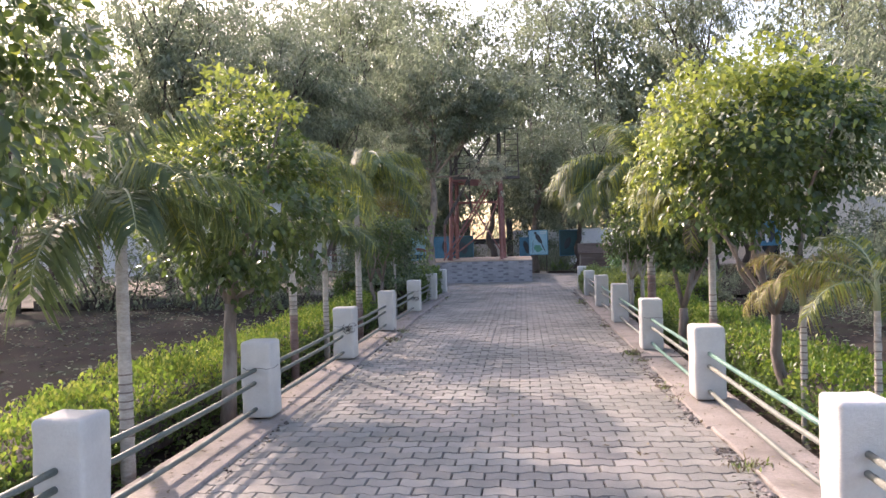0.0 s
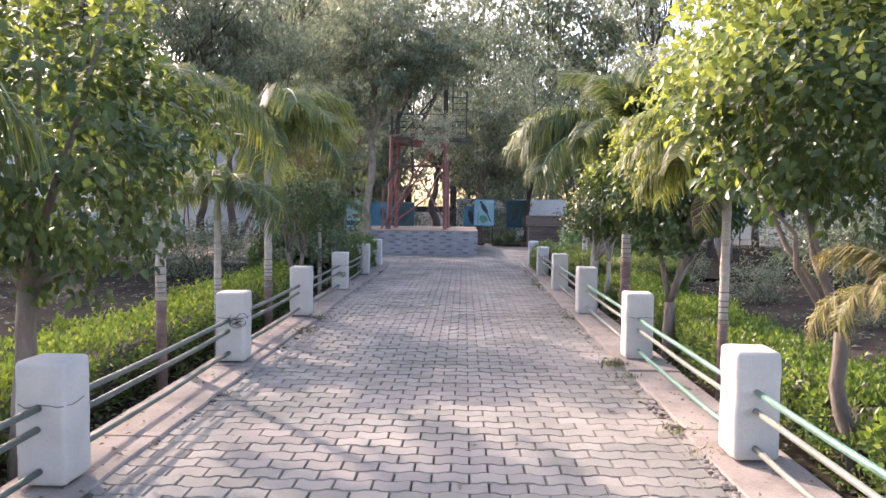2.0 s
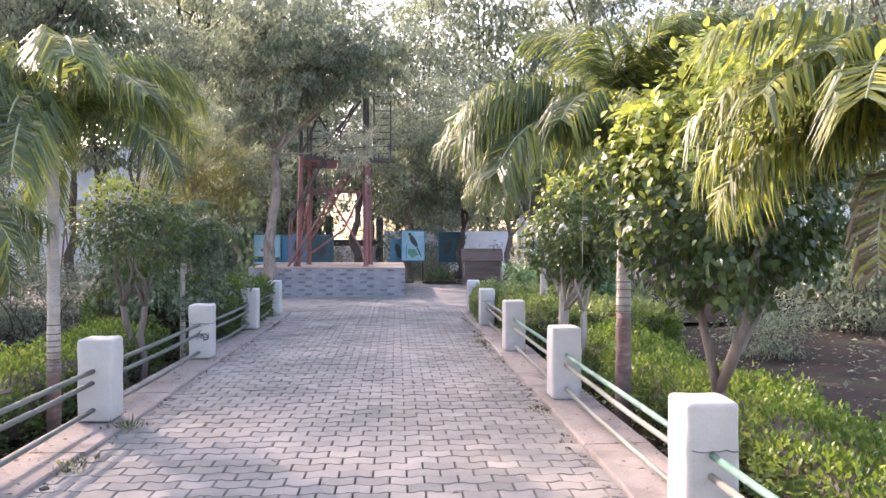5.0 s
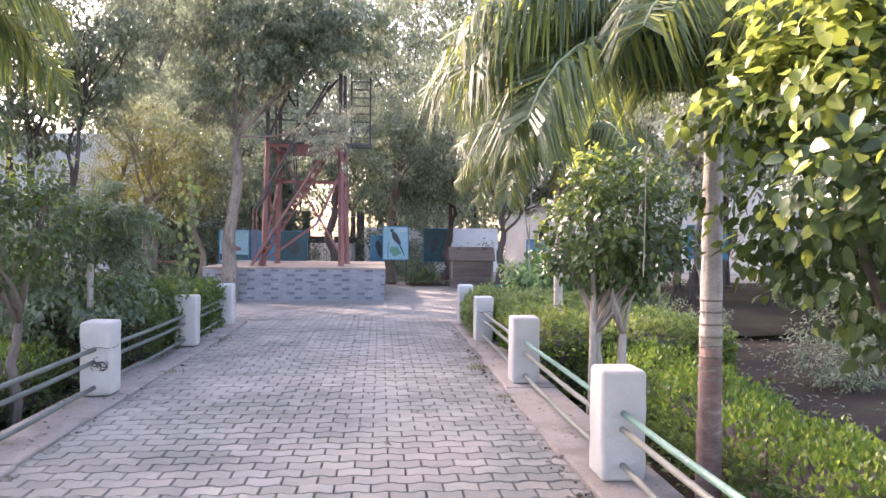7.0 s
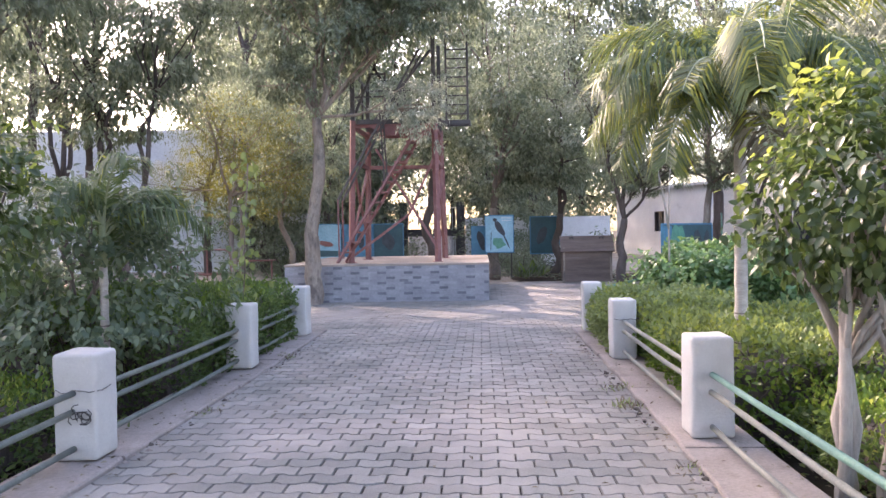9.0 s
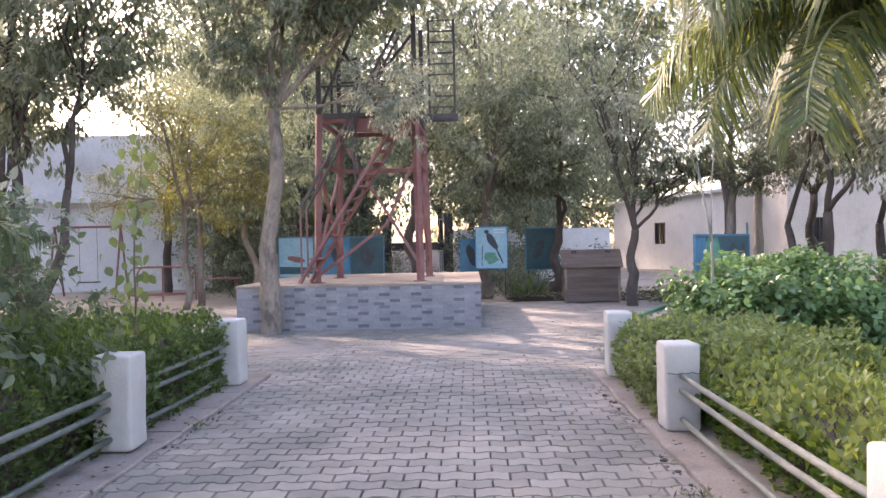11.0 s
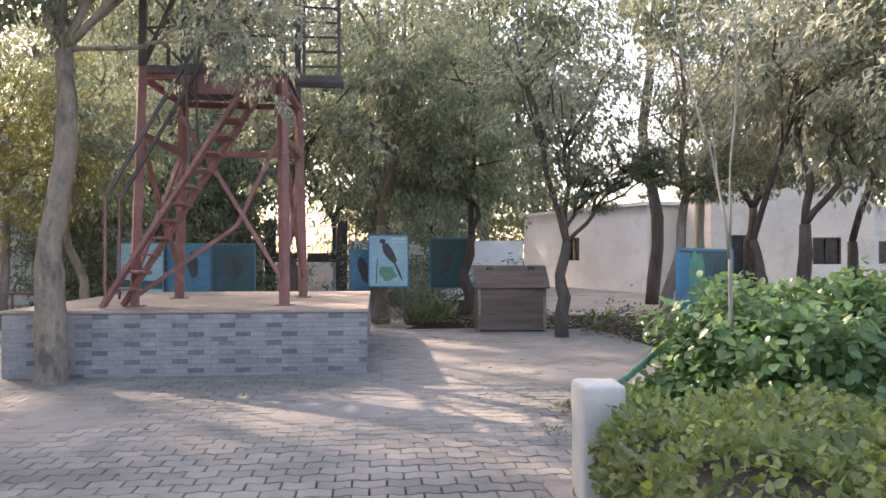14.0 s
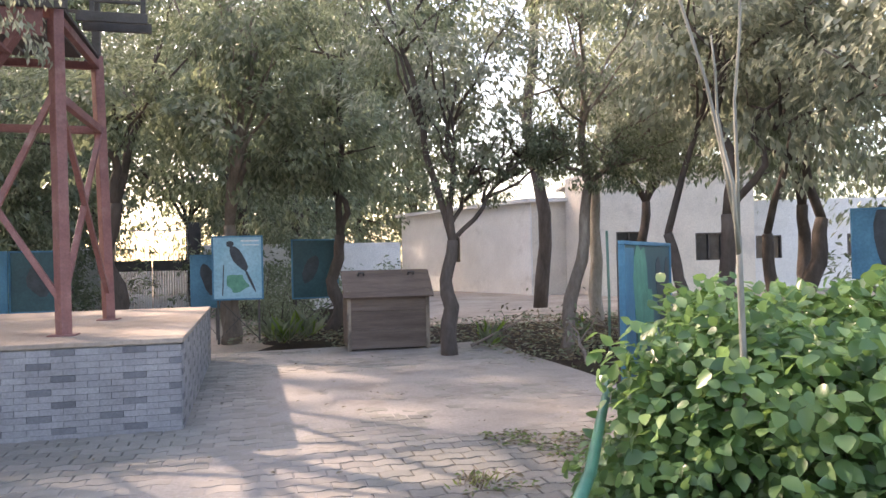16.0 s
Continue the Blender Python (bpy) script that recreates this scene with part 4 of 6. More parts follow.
# ---- palms ----
def frond_mesh(seed, length, arch, leaflet, wide, n, mats, dry=0.12):
    """One feathered frond growing along +x: an arched stalk with two ranks of hanging leaflets."""
    r2 = np.random.default_rng(seed)
    ts = np.linspace(0, 1, 12)
    ang = arch[0] - (arch[0] - arch[1]) * ts ** 1.1
    step = length / 11
    xs = np.concatenate([[0], np.cumsum(np.cos(ang[:-1]) * step)])
    zs = np.concatenate([[0], np.cumsum(np.sin(ang[:-1]) * step)])
    ys = 0.05 * np.sin(ts * 3 + seed) * length * 0.3
    gg = Geo()
    gg.tube(list(zip(xs, ys, zs)), list(0.014 - 0.011 * ts), 5, 0, True)
    me_f, me_v, me_m = [], [], []
    for k in range(n):
        t = 0.14 + 0.86 * (k + r2.random() * 0.6) / n
        i = t * 11
        p = np.array([np.interp(i, range(12), xs), np.interp(i, range(12), ys), np.interp(i, range(12), zs)])
        a = np.interp(i, range(12), ang)
        fwd = np.array([math.cos(a), 0, math.sin(a)])
        up = np.array([-math.sin(a), 0, math.cos(a)])
        ln = leaflet * (0.55 + 0.6 * math.sin(math.pi * min(1, 0.18 + t * 0.75))) * r2.uniform(0.8, 1.15)
        for s in (-1, 1):
            d = fwd * r2.uniform(0.45, 0.8) + np.array([0, s * r2.uniform(0.7, 1.0), 0]) + up * r2.uniform(-0.25, 0.45)
            d /= np.linalg.norm(d)
            side = np.cross(d, up)
            side /= np.linalg.norm(side)
            q0 = p
            q1 = p + d * ln * 0.45 + np.array([0, 0, -0.04 * ln])
            q2 = q1 + (d * 0.65 + np.array([0, 0, -r2.uniform(0.75, 1.35)])) * ln * 0.5
            w = wide * r2.uniform(0.8, 1.2)
            o = len(gg.v)
            gg.v += [tuple(q0 - side * w * .2), tuple(q0 + side * w * .2), tuple(q1 + side * w * .5), tuple(q1 - side * w * .5), tuple(q2)]
            gg.f += [(o, o + 1, o + 2, o + 3), (o + 3, o + 2, o + 4)]
            mm = 2 if r2.random() < dry else 1
            gg.m += [mm, mm]
    return gg.mesh("frond", [M_SHAFT, mats[0], mats[1]])


FROND_SETS = {
    "green": [frond_mesh(20 + i, 1.0, (1.15 - 0.1 * i, -0.75 - 0.12 * i), 0.32, 0.0185, 72, (L_PALM, L_PALM_YELLOW), 0.07) for i in range(4)],
    "yellow": [frond_mesh(30 + i, 1.0, (1.05 - 0.1 * i, -0.8 - 0.12 * i), 0.30, 0.017, 64, (L_PALM_YELLOW, L_PALM), 0.45) for i in range(4)],
    "olive": [frond_mesh(35 + i, 1.0, (1.2 - 0.1 * i, -0.85 - 0.1 * i), 0.28, 0.0155, 84, (L_PALM_YELLOW, L_PALM), 0.45) for i in range(4)],
    "long": [frond_mesh(50 + i, 1.0, (1.2 - 0.1 * i, -0.95 - 0.1 * i), 0.255, 0.0105, 125, (L_PALM, L_PALM_YELLOW), 0.2) for i in range(4)],
    "straw": [frond_mesh(45 + i, 1.0, (0.95 - 0.1 * i, -1.0 - 0.12 * i), 0.36, 0.017, 66, (L_STRAW, L_PALM_YELLOW), 0.3) for i in range(4)],
    "dry": [frond_mesh(40 + i, 1.0, (0.9 - 0.1 * i, -0.9 - 0.12 * i), 0.34, 0.026, 40, (L_DRY, L_PALM_YELLOW), 0.2) for i in range(4)],
}


def palm(at, top, length, n, kind, r_base, r_top, label, seed, rise=0.0, dark_to=0.0, lean=(0, 0), extra=(), tips=(-30, 26), spear=0.0):
    """A feather palm: ringed trunk, crownshaft and arching fronds."""
    z0 = -0.27
    t = thing("palm", label, "palm", (at[0], at[1], z0), 0, "palms along the path")
    r2 = random.Random(seed)
    H = top - z0
    n_seg = 22
    gg = Geo()
    pts = [(lean[0] * (k / n_seg) ** 1.3, lean[1] * (k / n_seg) ** 1.3, -0.1 + (H + 0.1) * k / n_seg) for k in range(n_seg + 1)]
    rad = [r_base + (r_top - r_base) * (k / n_seg) ** 0.7 + 0.003 * math.sin(k * 2.3) for k in range(n_seg + 1)]
    cut = int(n_seg * dark_to)
    if cut:
        gg.tube(pts[:cut + 1], rad[:cut + 1], 12, 1)
    gg.tube(pts[cut:], rad[cut:], 12, 0)
    part("trunk", gg.mesh("trunk", [M_PALM, M_PALM_BASE], True), t)
    rings = Geo()
    z = max(0.45, H * dark_to - 0.25)
    while z < max(1.0, H * dark_to + 0.25):
        k = z / H
        rr = r_base + (r_top - r_base) * k ** 0.7 + 0.003
        cx, cy = lean[0] * k ** 1.3, lean[1] * k ** 1.3
        rings.tube([(cx, cy, z), (cx, cy, z + 0.012)], [rr + 0.0015, rr + 0.0015], 12)
        z += r2.uniform(0.05, 0.085)
    part("ring_scarring", rings.mesh("ring_scarring", [M_RING]), t, "dark ring scars", "stuff")
    shaft = Geo().tube([(lean[0], lean[1], H - 0.02), (lean[0], lean[1], H + 0.12 + rise), (lean[0], lean[1], H + 0.3 + rise)], [r_top * 1.12, r_top, r_top * 0.5], 10)
    part("crownshaft", shaft.mesh("crownshaft", [M_SHAFT], True), t)
    for k in range(n):
        f = part("frond", FROND_SETS[kind][(k * 3 + seed) % 4], t)
        yaw = k * 137.5 + r2.uniform(-15, 15)
        tip = r2.uniform(*tips)
        s = length * r2.uniform(0.82, 1.12)
        f.matrix_local = pose(lean[0], lean[1], H + 0.1 + rise + 0.16 * r2.random(), 0, tip, yaw) @ Matrix.Diagonal((s, s, s, 1))
    if spear:
        sp = Geo().tube([(lean[0], lean[1], H + 0.2), (lean[0] - 0.02, lean[1], H + 0.2 + spear * 0.5), (lean[0] - 0.05, lean[1] + 0.01, H + 0.2 + spear)], [r_top * 0.7, r_top * 0.5, 0.006], 8)
        part("spear_leaf", sp.mesh("spear_leaf", [M_PALM], True), t, "pale unopened spear leaf")
    for yaw, tip, s, dry in extra:
        f = part("frond", FROND_SETS["dry" if dry else kind][int(yaw) % 4], t, "straw-coloured drying frond" if dry else "")
        f.matrix_local = pose(lean[0], lean[1], H + 0.12 + rise, 0, tip, yaw) @ Matrix.Diagonal((s, s, s, 1))
    return t


palm((-2.9, 5.1), 1.68, 1.2, 12, "green", 0.062, 0.045, "young feather palm with a pale ringed trunk", 1)
palm((-2.95, 9.5), 2.15, 1.4, 12, "long", 0.062, 0.045, "feather palm with a pale trunk, purplish at its foot", 2, dark_to=0.45)
palm((-3.0, 11.35), 1.45, 1.05, 11, "green", 0.05, 0.042, "short feather palm with dusty drooping fronds", 3)
palm((-2.9, 13.35), 2.25, 1.75, 19, "long", 0.068, 0.05, "tall feather palm with arching fronds beside the path", 4, dark_to=0.35)
palm((-3.0, 17.85), 1.25, 0.95, 9, "green", 0.045, 0.036, "slender low palm with a thin grey trunk", 5, rise=0.1)
palm((2.96, 5.85), 1.0, 0.8, 7, "yellow", 0.032, 0.026, "small yellowing palm beside the fence", 6)
palm((2.76, 6.86), 0.95, 0.62, 12, "straw", 0.034, 0.03, "short palm with straw-coloured drooping fronds", 7)
palm((2.6, 9.5), 1.82, 1.15, 19, "olive", 0.052, 0.042, "yellow-green palm with a slender pale trunk", 8, dark_to=0.42, extra=[(170, -4, 1.2, 0), (200, 4, 1.15, 0), (150, 8, 1.1, 0), (185, -14, 1.35, 0), (225, 4, 1.2, 0), (215, 40, 0.7, 1)], spear=0.8)
palm((2.49, 13.4), 2.15, 1.9, 17, "long", 0.09, 0.058, "stout pale-trunked palm with long arching fronds", 10, dark_to=0.5, tips=(-44, 8),
     extra=[(178, -4, 2.2, 0), (196, 2, 2.2, 0), (160, 0, 2.1, 0), (188, 12, 2.0, 0), (214, 8, 2.0, 0), (232, 4, 1.8, 0)])
palm((2.62, 18.0), 2.3, 1.6, 15, "long", 0.062, 0.05, "tall palm with olive arching feathery fronds", 11, dark_to=0.3, tips=(-45, 8),
     extra=[(92, -6, 1.7, 0), (64, 0, 1.8, 0), (150, 4, 1.6, 0), (178, 10, 1.55, 0), (205, 4, 1.6, 0), (232, 12, 1.5, 0), (258, 2, 1.6, 0), (190, 24, 1.4, 0), (272, 40, 1.0, 1), (222, 26, 1.4, 0)])
palm((-4.3, 20.6), 1.3, 0.9, 9, "green", 0.05, 0.04, "small palm among the hedge leaves", 12)


# ---- hedges ----
def hedge(label, x0, x1, y0, y1, z1, per_m2, leaf, mats, seed, z0=-0.3, young=0.3, flank=None, round_leaf=False):
    """A clipped hedge: leaves over a soft box, bare stems and a dark filler box within."""
    global rng
    rng = np.random.default_rng(seed)
    h = thing("hedge", label, "hedge", ((x0 + x1) / 2, (y0 + y1) / 2, z0))
    W, D, H = x1 - x0, y1 - y0, z1 - z0
    area = W * D + 2 * (W + D) * H
    n = int(area * per_m2)
    pick = rng.random(n) * area
    u, v = rng.random(n), rng.random(n)
    P, out = np.zeros((n, 3)), np.zeros((n, 3))
    top = pick < W * D
    P[top] = np.c_[(u[top] - .5) * W, (v[top] - .5) * D, np.full(top.sum(), H)]
    out[top] = (0, 0, 1)
    ss = (~top) & (pick < W * D + 2 * D * H)
    sg = np.where(rng.random(n) < .5, -1, 1)
    P[ss] = np.c_[sg[ss] * W / 2, (u[ss] - .5) * D, v[ss] ** 0.8 * H]
    out[ss] = np.c_[sg[ss], np.zeros(ss.sum()), np.zeros(ss.sum())]
    ee = ~(top | ss)
    P[ee] = np.c_[(u[ee] - .5) * W, sg[ee] * D / 2, v[ee] ** 0.8 * H]
    out[ee] = np.c_[np.zeros(ee.sum()), sg[ee], np.zeros(ee.sum())]
    cx, cy = h.location.x, h.location.y
    lump = np.array([noise.noise(Vector((a + cx, b + cy, c)) * 2.1) * 0.15 + noise.noise(Vector((a + cx, b + cy, c)) * 6) * 0.08 for a, b, c in P])
    # soft corners
    ex = np.clip(np.abs(P[:, 0]) - (W / 2 - 0.18), 0, None)
    P[:, 2] -= np.where(P[:, 2] > H - 0.2, ex ** 2 * 3.5, 0)
    P += out * (lump - 0.10 * rng.random(n) ** 1.5)[:, None] + rng.normal(size=(n, 3)) * 0.02
    swell = np.array([noise.noise(Vector((q[0] * 1.6 + seed, q[1] * 1.6, 0))) + 0.6 * noise.noise(Vector((q[0] * 4.5, q[1] * 4.5, seed))) for q in P])
    P[:, 2] += np.where(P[:, 2] > H * 0.55, swell * 0.11 + (rng.random(n) ** 9) * 0.10, 0)
    Dr = out * 0.7 + ball(n) * 0.8 + np.array([0, 0, 0.15 if round_leaf else 0.45])
    N = out * 0.6 + ball(n) * 0.7 + np.array([0, 0, 0.6])
    size = leaf[0] * (0.6 + 0.7 * rng.random(n))
    # the crest's sunlight is put into leaf colour: lighter greens on top, darker flanks
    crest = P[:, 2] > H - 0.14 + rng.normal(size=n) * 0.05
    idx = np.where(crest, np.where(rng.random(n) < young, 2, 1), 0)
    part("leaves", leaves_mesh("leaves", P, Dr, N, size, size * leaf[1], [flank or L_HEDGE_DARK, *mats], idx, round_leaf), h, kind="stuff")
    gg = Geo()
    for k in range(int(W * D * 9) + 4):
        a, b = (rng.random() - .5) * W * 0.85, (rng.random() - .5) * D * 0.98
        for q in range(2):
            gg.tube([(a, b, 0), (a + rng.normal() * .05, b + rng.normal() * .05, H * .5), (a + rng.normal() * .13, b + rng.normal() * .13, H * .9)], [0.012, 0.009, 0.004], 5)
    part("stem_tangle", gg.mesh("stem_tangle", [M_BARK_DARK]), h, kind="stuff")
    # solid dark box added in place of the shade deep between the stems
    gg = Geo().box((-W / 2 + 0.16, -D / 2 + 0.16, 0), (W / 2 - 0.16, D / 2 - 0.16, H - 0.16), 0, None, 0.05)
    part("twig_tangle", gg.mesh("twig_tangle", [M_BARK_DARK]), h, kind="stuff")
    return h


YG = [L_HEDGE, L_YOUNG_LIT]
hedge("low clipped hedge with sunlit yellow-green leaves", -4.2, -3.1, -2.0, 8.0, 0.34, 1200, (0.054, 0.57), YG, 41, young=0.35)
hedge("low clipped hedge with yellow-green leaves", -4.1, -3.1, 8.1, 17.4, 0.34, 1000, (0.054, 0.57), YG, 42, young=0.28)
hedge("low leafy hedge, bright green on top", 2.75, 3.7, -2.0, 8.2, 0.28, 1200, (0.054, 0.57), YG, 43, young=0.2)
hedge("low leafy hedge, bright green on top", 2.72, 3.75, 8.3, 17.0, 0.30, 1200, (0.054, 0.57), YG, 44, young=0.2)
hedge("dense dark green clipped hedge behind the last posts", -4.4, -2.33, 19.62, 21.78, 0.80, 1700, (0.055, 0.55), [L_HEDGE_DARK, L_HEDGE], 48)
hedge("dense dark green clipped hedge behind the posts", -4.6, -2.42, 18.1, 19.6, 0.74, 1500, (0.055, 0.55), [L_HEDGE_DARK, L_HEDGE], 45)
hedge("dense green clipped hedge round the last posts", 1.87, 3.5, 20.05, 22.2, 0.62, 1500, (0.052, 0.68), [L_HEDGE_PALE, L_YOUNG_LIT], 46, young=0.14, flank=L_HEDGE_PALE, round_leaf=True)
hedge("loose bright green hedge inside the fence", 2.1, 4.6, 17.3, 20.0, 0.52, 1300, (0.06, 0.66), [L_HEDGE_PALE, L_YOUNG_LIT], 47, young=0.3, flank=L_HEDGE)

bush = thing("bush", "large leafy bush with broad light green leaves at the corner", "bush", (4.28, 23.72, -0.07))
me, C = clump_crown("leaves", 560, 30, (0, 0, 0.64), (1.34, 1.2, 0.74), 0.2, (0.088, 0.72), [L_BUSH, L_HEDGE], 0.0, 0.25, 0.62, 0.2, True, 51)
part("leaves", me, bush, kind="stuff")
gg = Geo()
for k in range(16):
    q = C[k * 11 % len(C)]
    limb(gg, (q[0] * 0.15, q[1] * 0.15, 0), q, 0.018, 0.005, 0.1, k, 5, 5)
part("stems", gg.mesh("stems", [M_BARK], True), bush)
sap = thing("bare_sapling", "thin grey forked sapling standing in the bush", "sapling", (3.35, 23.3, -0.05))
for nm, a, e, r0, r1, sd in (("trunk", (0, 0, 0), (-0.03, 0, 1.6), 0.021, 0.015, 3), ("branch", (-0.03, 0, 1.59), (-0.5, 0.1, 3.8), 0.011, 0.005, 5), ("branch", (-0.03, 0, 1.55), (0.06, 0.05, 3.6), 0.010, 0.005, 8),
                             ("branch", (-0.03, 0, 1.5), (-0.22, -0.1, 2.5), 0.012, 0.005, 9)):
    gg = Geo()
    limb(gg, a, e, r0, r1, 0.08, sd)
    part(nm, gg.mesh(nm, [M_SAPLING], True), sap)

# ---- large trees ----
def big_crown(seed, leaf, mats, n=96, per=32, rad=(2.6, 2.6, 2.4), clump=0.5):
    return clump_crown("crown", n, per, (0, 0, 0), rad, clump, leaf, mats, 0.0, 0.9, 0.25, 0.35, False, seed)


CROWNS = {
    "tree": [big_crown(61, (0.215, 0.38), [L_TREE]), big_crown(62, (0.205, 0.4), [L_TREE]), big_crown(66, (0.215, 0.42), [L_TREE, L_TREE_GREY])],
    "near": [big_crown(67, (0.25, 0.34), [L_TREE], 95, 40, (2.6, 2.6, 2.4), 0.5), big_crown(68, (0.24, 0.36), [L_TREE, L_TREE_GREY], 95, 40, (2.6, 2.6, 2.4), 0.46)],
    "far": [big_crown(69, (0.21, 0.46), [L_TREE], 105, 24), big_crown(70, (0.23, 0.46), [L_TREE, L_TREE_GREY], 105, 24)],
    "grey": [big_crown(63, (0.25, 0.4), [L_TREE_GREY])],
    "warm": [big_crown(64, (0.12, 0.42), [L_WARM, L_TREE], 90, 50)],
    "open": [big_crown(65, (0.13, 0.4), [L_TREE], 75, 42, (2.6, 2.6, 2.2), 0.48)],
}


def big_tree(at, crowns, trunk_r, fork, bark, label, seed, lean=(0, 0), stems=1, z0=0.0, limbs=5, crook=()):
    """A tall tree: trunk, limbs into each mass of leaves. crowns: (dx, dy, z, scale, flat, kind)."""
    t = thing("tree", label, "tree", (at[0], at[1], z0), 0)
    r2 = random.Random(seed)
    gg = Geo()
    for s in range(stems):
        a = s * 2.4 + seed
        foot = Vector((0.14 * math.cos(a), 0.14 * math.sin(a), -0.1)) * (1 if stems > 1 else 0)
        top = Vector((lean[0] + foot.x * 4, lean[1] + foot.y * 3, fork * (1 - 0.12 * s)))
        rr = trunk_r * (1, 0.75, 0.6)[s]
        if crook:
            bends = [Vector((0, 0, -0.2))] + [Vector(q) for q in crook] + [top]
            way, wide = [], []
            for a, e in zip(bends, bends[1:]):
                for q in range(5):
                    way.append(a.lerp(e, q / 5)), wide.append(0)
            way = [way[0]] + [(way[q - 1] + way[q] * 2 + way[q + 1]) / 4 for q in range(1, len(way) - 1)] + [top]
            gg.tube(way, [rr * (1.3 - 0.7 * (q / len(way)) ** 0.7) for q in range(len(way))], 12, wobble=0.3)
        else:
            limb(gg, foot - Vector((0, 0, 0.1)), top, rr * 1.2, rr * 0.75, 0.45, seed + s * 5, 9, 10)
        for k, (dx, dy, z, sc, flat, kind) in enumerate(crowns):
            if stems > 1 and k % stems != s and len(crowns) >= stems:
                continue
            mid = Vector((dx, dy, z - z0))
            slim = min(1.0, 0.3 + sc)
            slim *= 0.62 if crook else 1.0
            limb(gg, top, mid, rr * 0.6 * slim, rr * 0.2 * slim, 0.6, seed + k, 9, 8)
            for j in range(limbs):
                q = mid + Vector((r2.uniform(-1, 1), r2.uniform(-1, 1), r2.uniform(-.5, .9))) * 1.9 * sc
                limb(gg, top.lerp(mid, r2.uniform(0.35, 0.9)), q, rr * (0.13 if crook else 0.24), 0.010, 0.5, seed + k * 3 + j, 6, 6)
    part("trunk", gg.mesh("trunk", [bark], True), t)
    for k, (dx, dy, z, sc, flat, kind) in enumerate(crowns):
        me, _ = CROWNS[kind][(seed + k) % len(CROWNS[kind])]
        c = part("crown", me, t, kind="stuff")
        c.matrix_local = pose(dx, dy, z - z0, 0, 0, r2.uniform(0, 360)) @ Matrix.Diagonal((sc, sc, sc * flat, 1))
    return t


dk = "tall shade tree with dark drooping foliage"
big_tree((-8.6, 22.8), [(1.4, 0.4, 6.0, 0.75, .9, "near"), (0.6, 1.2, 8.0, 0.8, 1, "near"), (2.2, -0.6, 7.0, 0.7, .9, "near")], 0.14, 3.2, M_BARK_DARK, dk, 90, (0.2, 0), z0=-0.2)
big_tree((-13.8, 35.8), [(0.5, 0.3, 7.4, 0.7, 1, "open"), (-0.4, 0.2, 10.2, 0.9, 1, "open"), (0.6, 0.4, 12.4, 1.0, 1, "tree")], 0.15, 3.0, M_BARK_DARK, dk, 94)
big_tree((-16.4, 38.6), [(0, 0, 11.4, 0.85, 1, "tree"), (1.2, 0.3, 13.4, 1.0, 1, "tree"), (-1.4, 0.2, 13.2, 0.9, 1, "tree")], 0.17, 8.0, M_BARK_DARK, "tall bare-stemmed tree with a high crown", 120)
big_tree((-15.2, 33.4), [(0, 0, 10.8, 0.85, 1, "tree"), (0.8, 0.3, 13.0, 0.95, 1, "tree"), (-1.0, 0.2, 12.6, 0.9, 1, "tree")], 0.16, 7.6, M_BARK_DARK, "tall bare-stemmed tree with a high crown", 123)
big_tree((-9.2, 41.5), [(0, 0, 12.6, 0.9, 1, "tree"), (1.4, 0.3, 14.4, 1.0, 1, "tree"), (-1.2, 0.2, 14.6, 0.9, 1, "tree")], 0.17, 8.6, M_BARK_DARK, "tall bare-stemmed tree with a high crown", 121)
big_tree((9.3, 40.5), [(0, 0, 11.8, 0.85, 1, "tree"), (1.4, 0.3, 13.6, 1.0, 1, "tree"), (-1.4, 0.2, 14.0, 0.95, 1, "tree"), (0.2, 0.2, 16.0, 0.9, 1, "tree")], 0.17, 8.4, M_BARK_DARK, "tall bare-stemmed tree with a high crown", 122)
big_tree((-18.5, 43.5), [(0, 0, 5.0, 1.0, 1, "tree"), (0.4, 0.3, 8.6, 1.1, 1, "tree"), (-0.6, 0.2, 12.0, 1.1, 1, "open")], 0.17, 3.2, M_BARK_DARK, dk, 95)
big_tree((-12.6, 25.4), [(0, 0, 5.2, 0.8, 1, "tree"), (0.6, 0.3, 8.0, 0.95, 1, "near"), (-0.6, 0.6, 10.6, 0.95, 1, "tree")], 0.16, 3.2, M_BARK_DARK, dk, 96, z0=-0.2)
big_tree((-17.5, 29.0), [(0, 0, 5.2, 0.9, 1, "tree"), (0.6, 0.3, 8.4, 1.0, 1, "tree"), (-0.6, 0.6, 11.4, 1.0, 1, "tree")], 0.17, 3.2, M_BARK_DARK, dk, 97, z0=-0.2)
big_tree((-15.5, 21.0), [(0, 0, 5.0, 0.9, 1, "tree"), (0.4, 0.5, 8.4, 1.0, 1, "tree"), (-0.6, 0.2, 11.2, 0.9, 1, "open")], 0.16, 3.2, M_BARK_DARK, dk, 98, z0=-0.2)
big_tree((-10.0, 30.6), [(0.3, 0.3, 8.2, 0.6, 1, "open"), (-0.4, 0.6, 10.6, 0.8, 1, "open")], 0.14, 3.4, M_BARK_DARK, dk, 99)
big_tree((10.9, 37.2), [(0, 0, 5.0, 0.8, .8, "grey"), (-1.4, 0.2, 6.8, 0.7, 1, "open"), (1.2, 0.4, 7.8, 0.8, 1, "grey")], 0.14, 2.8, M_BARK_DARK, dk, 92)
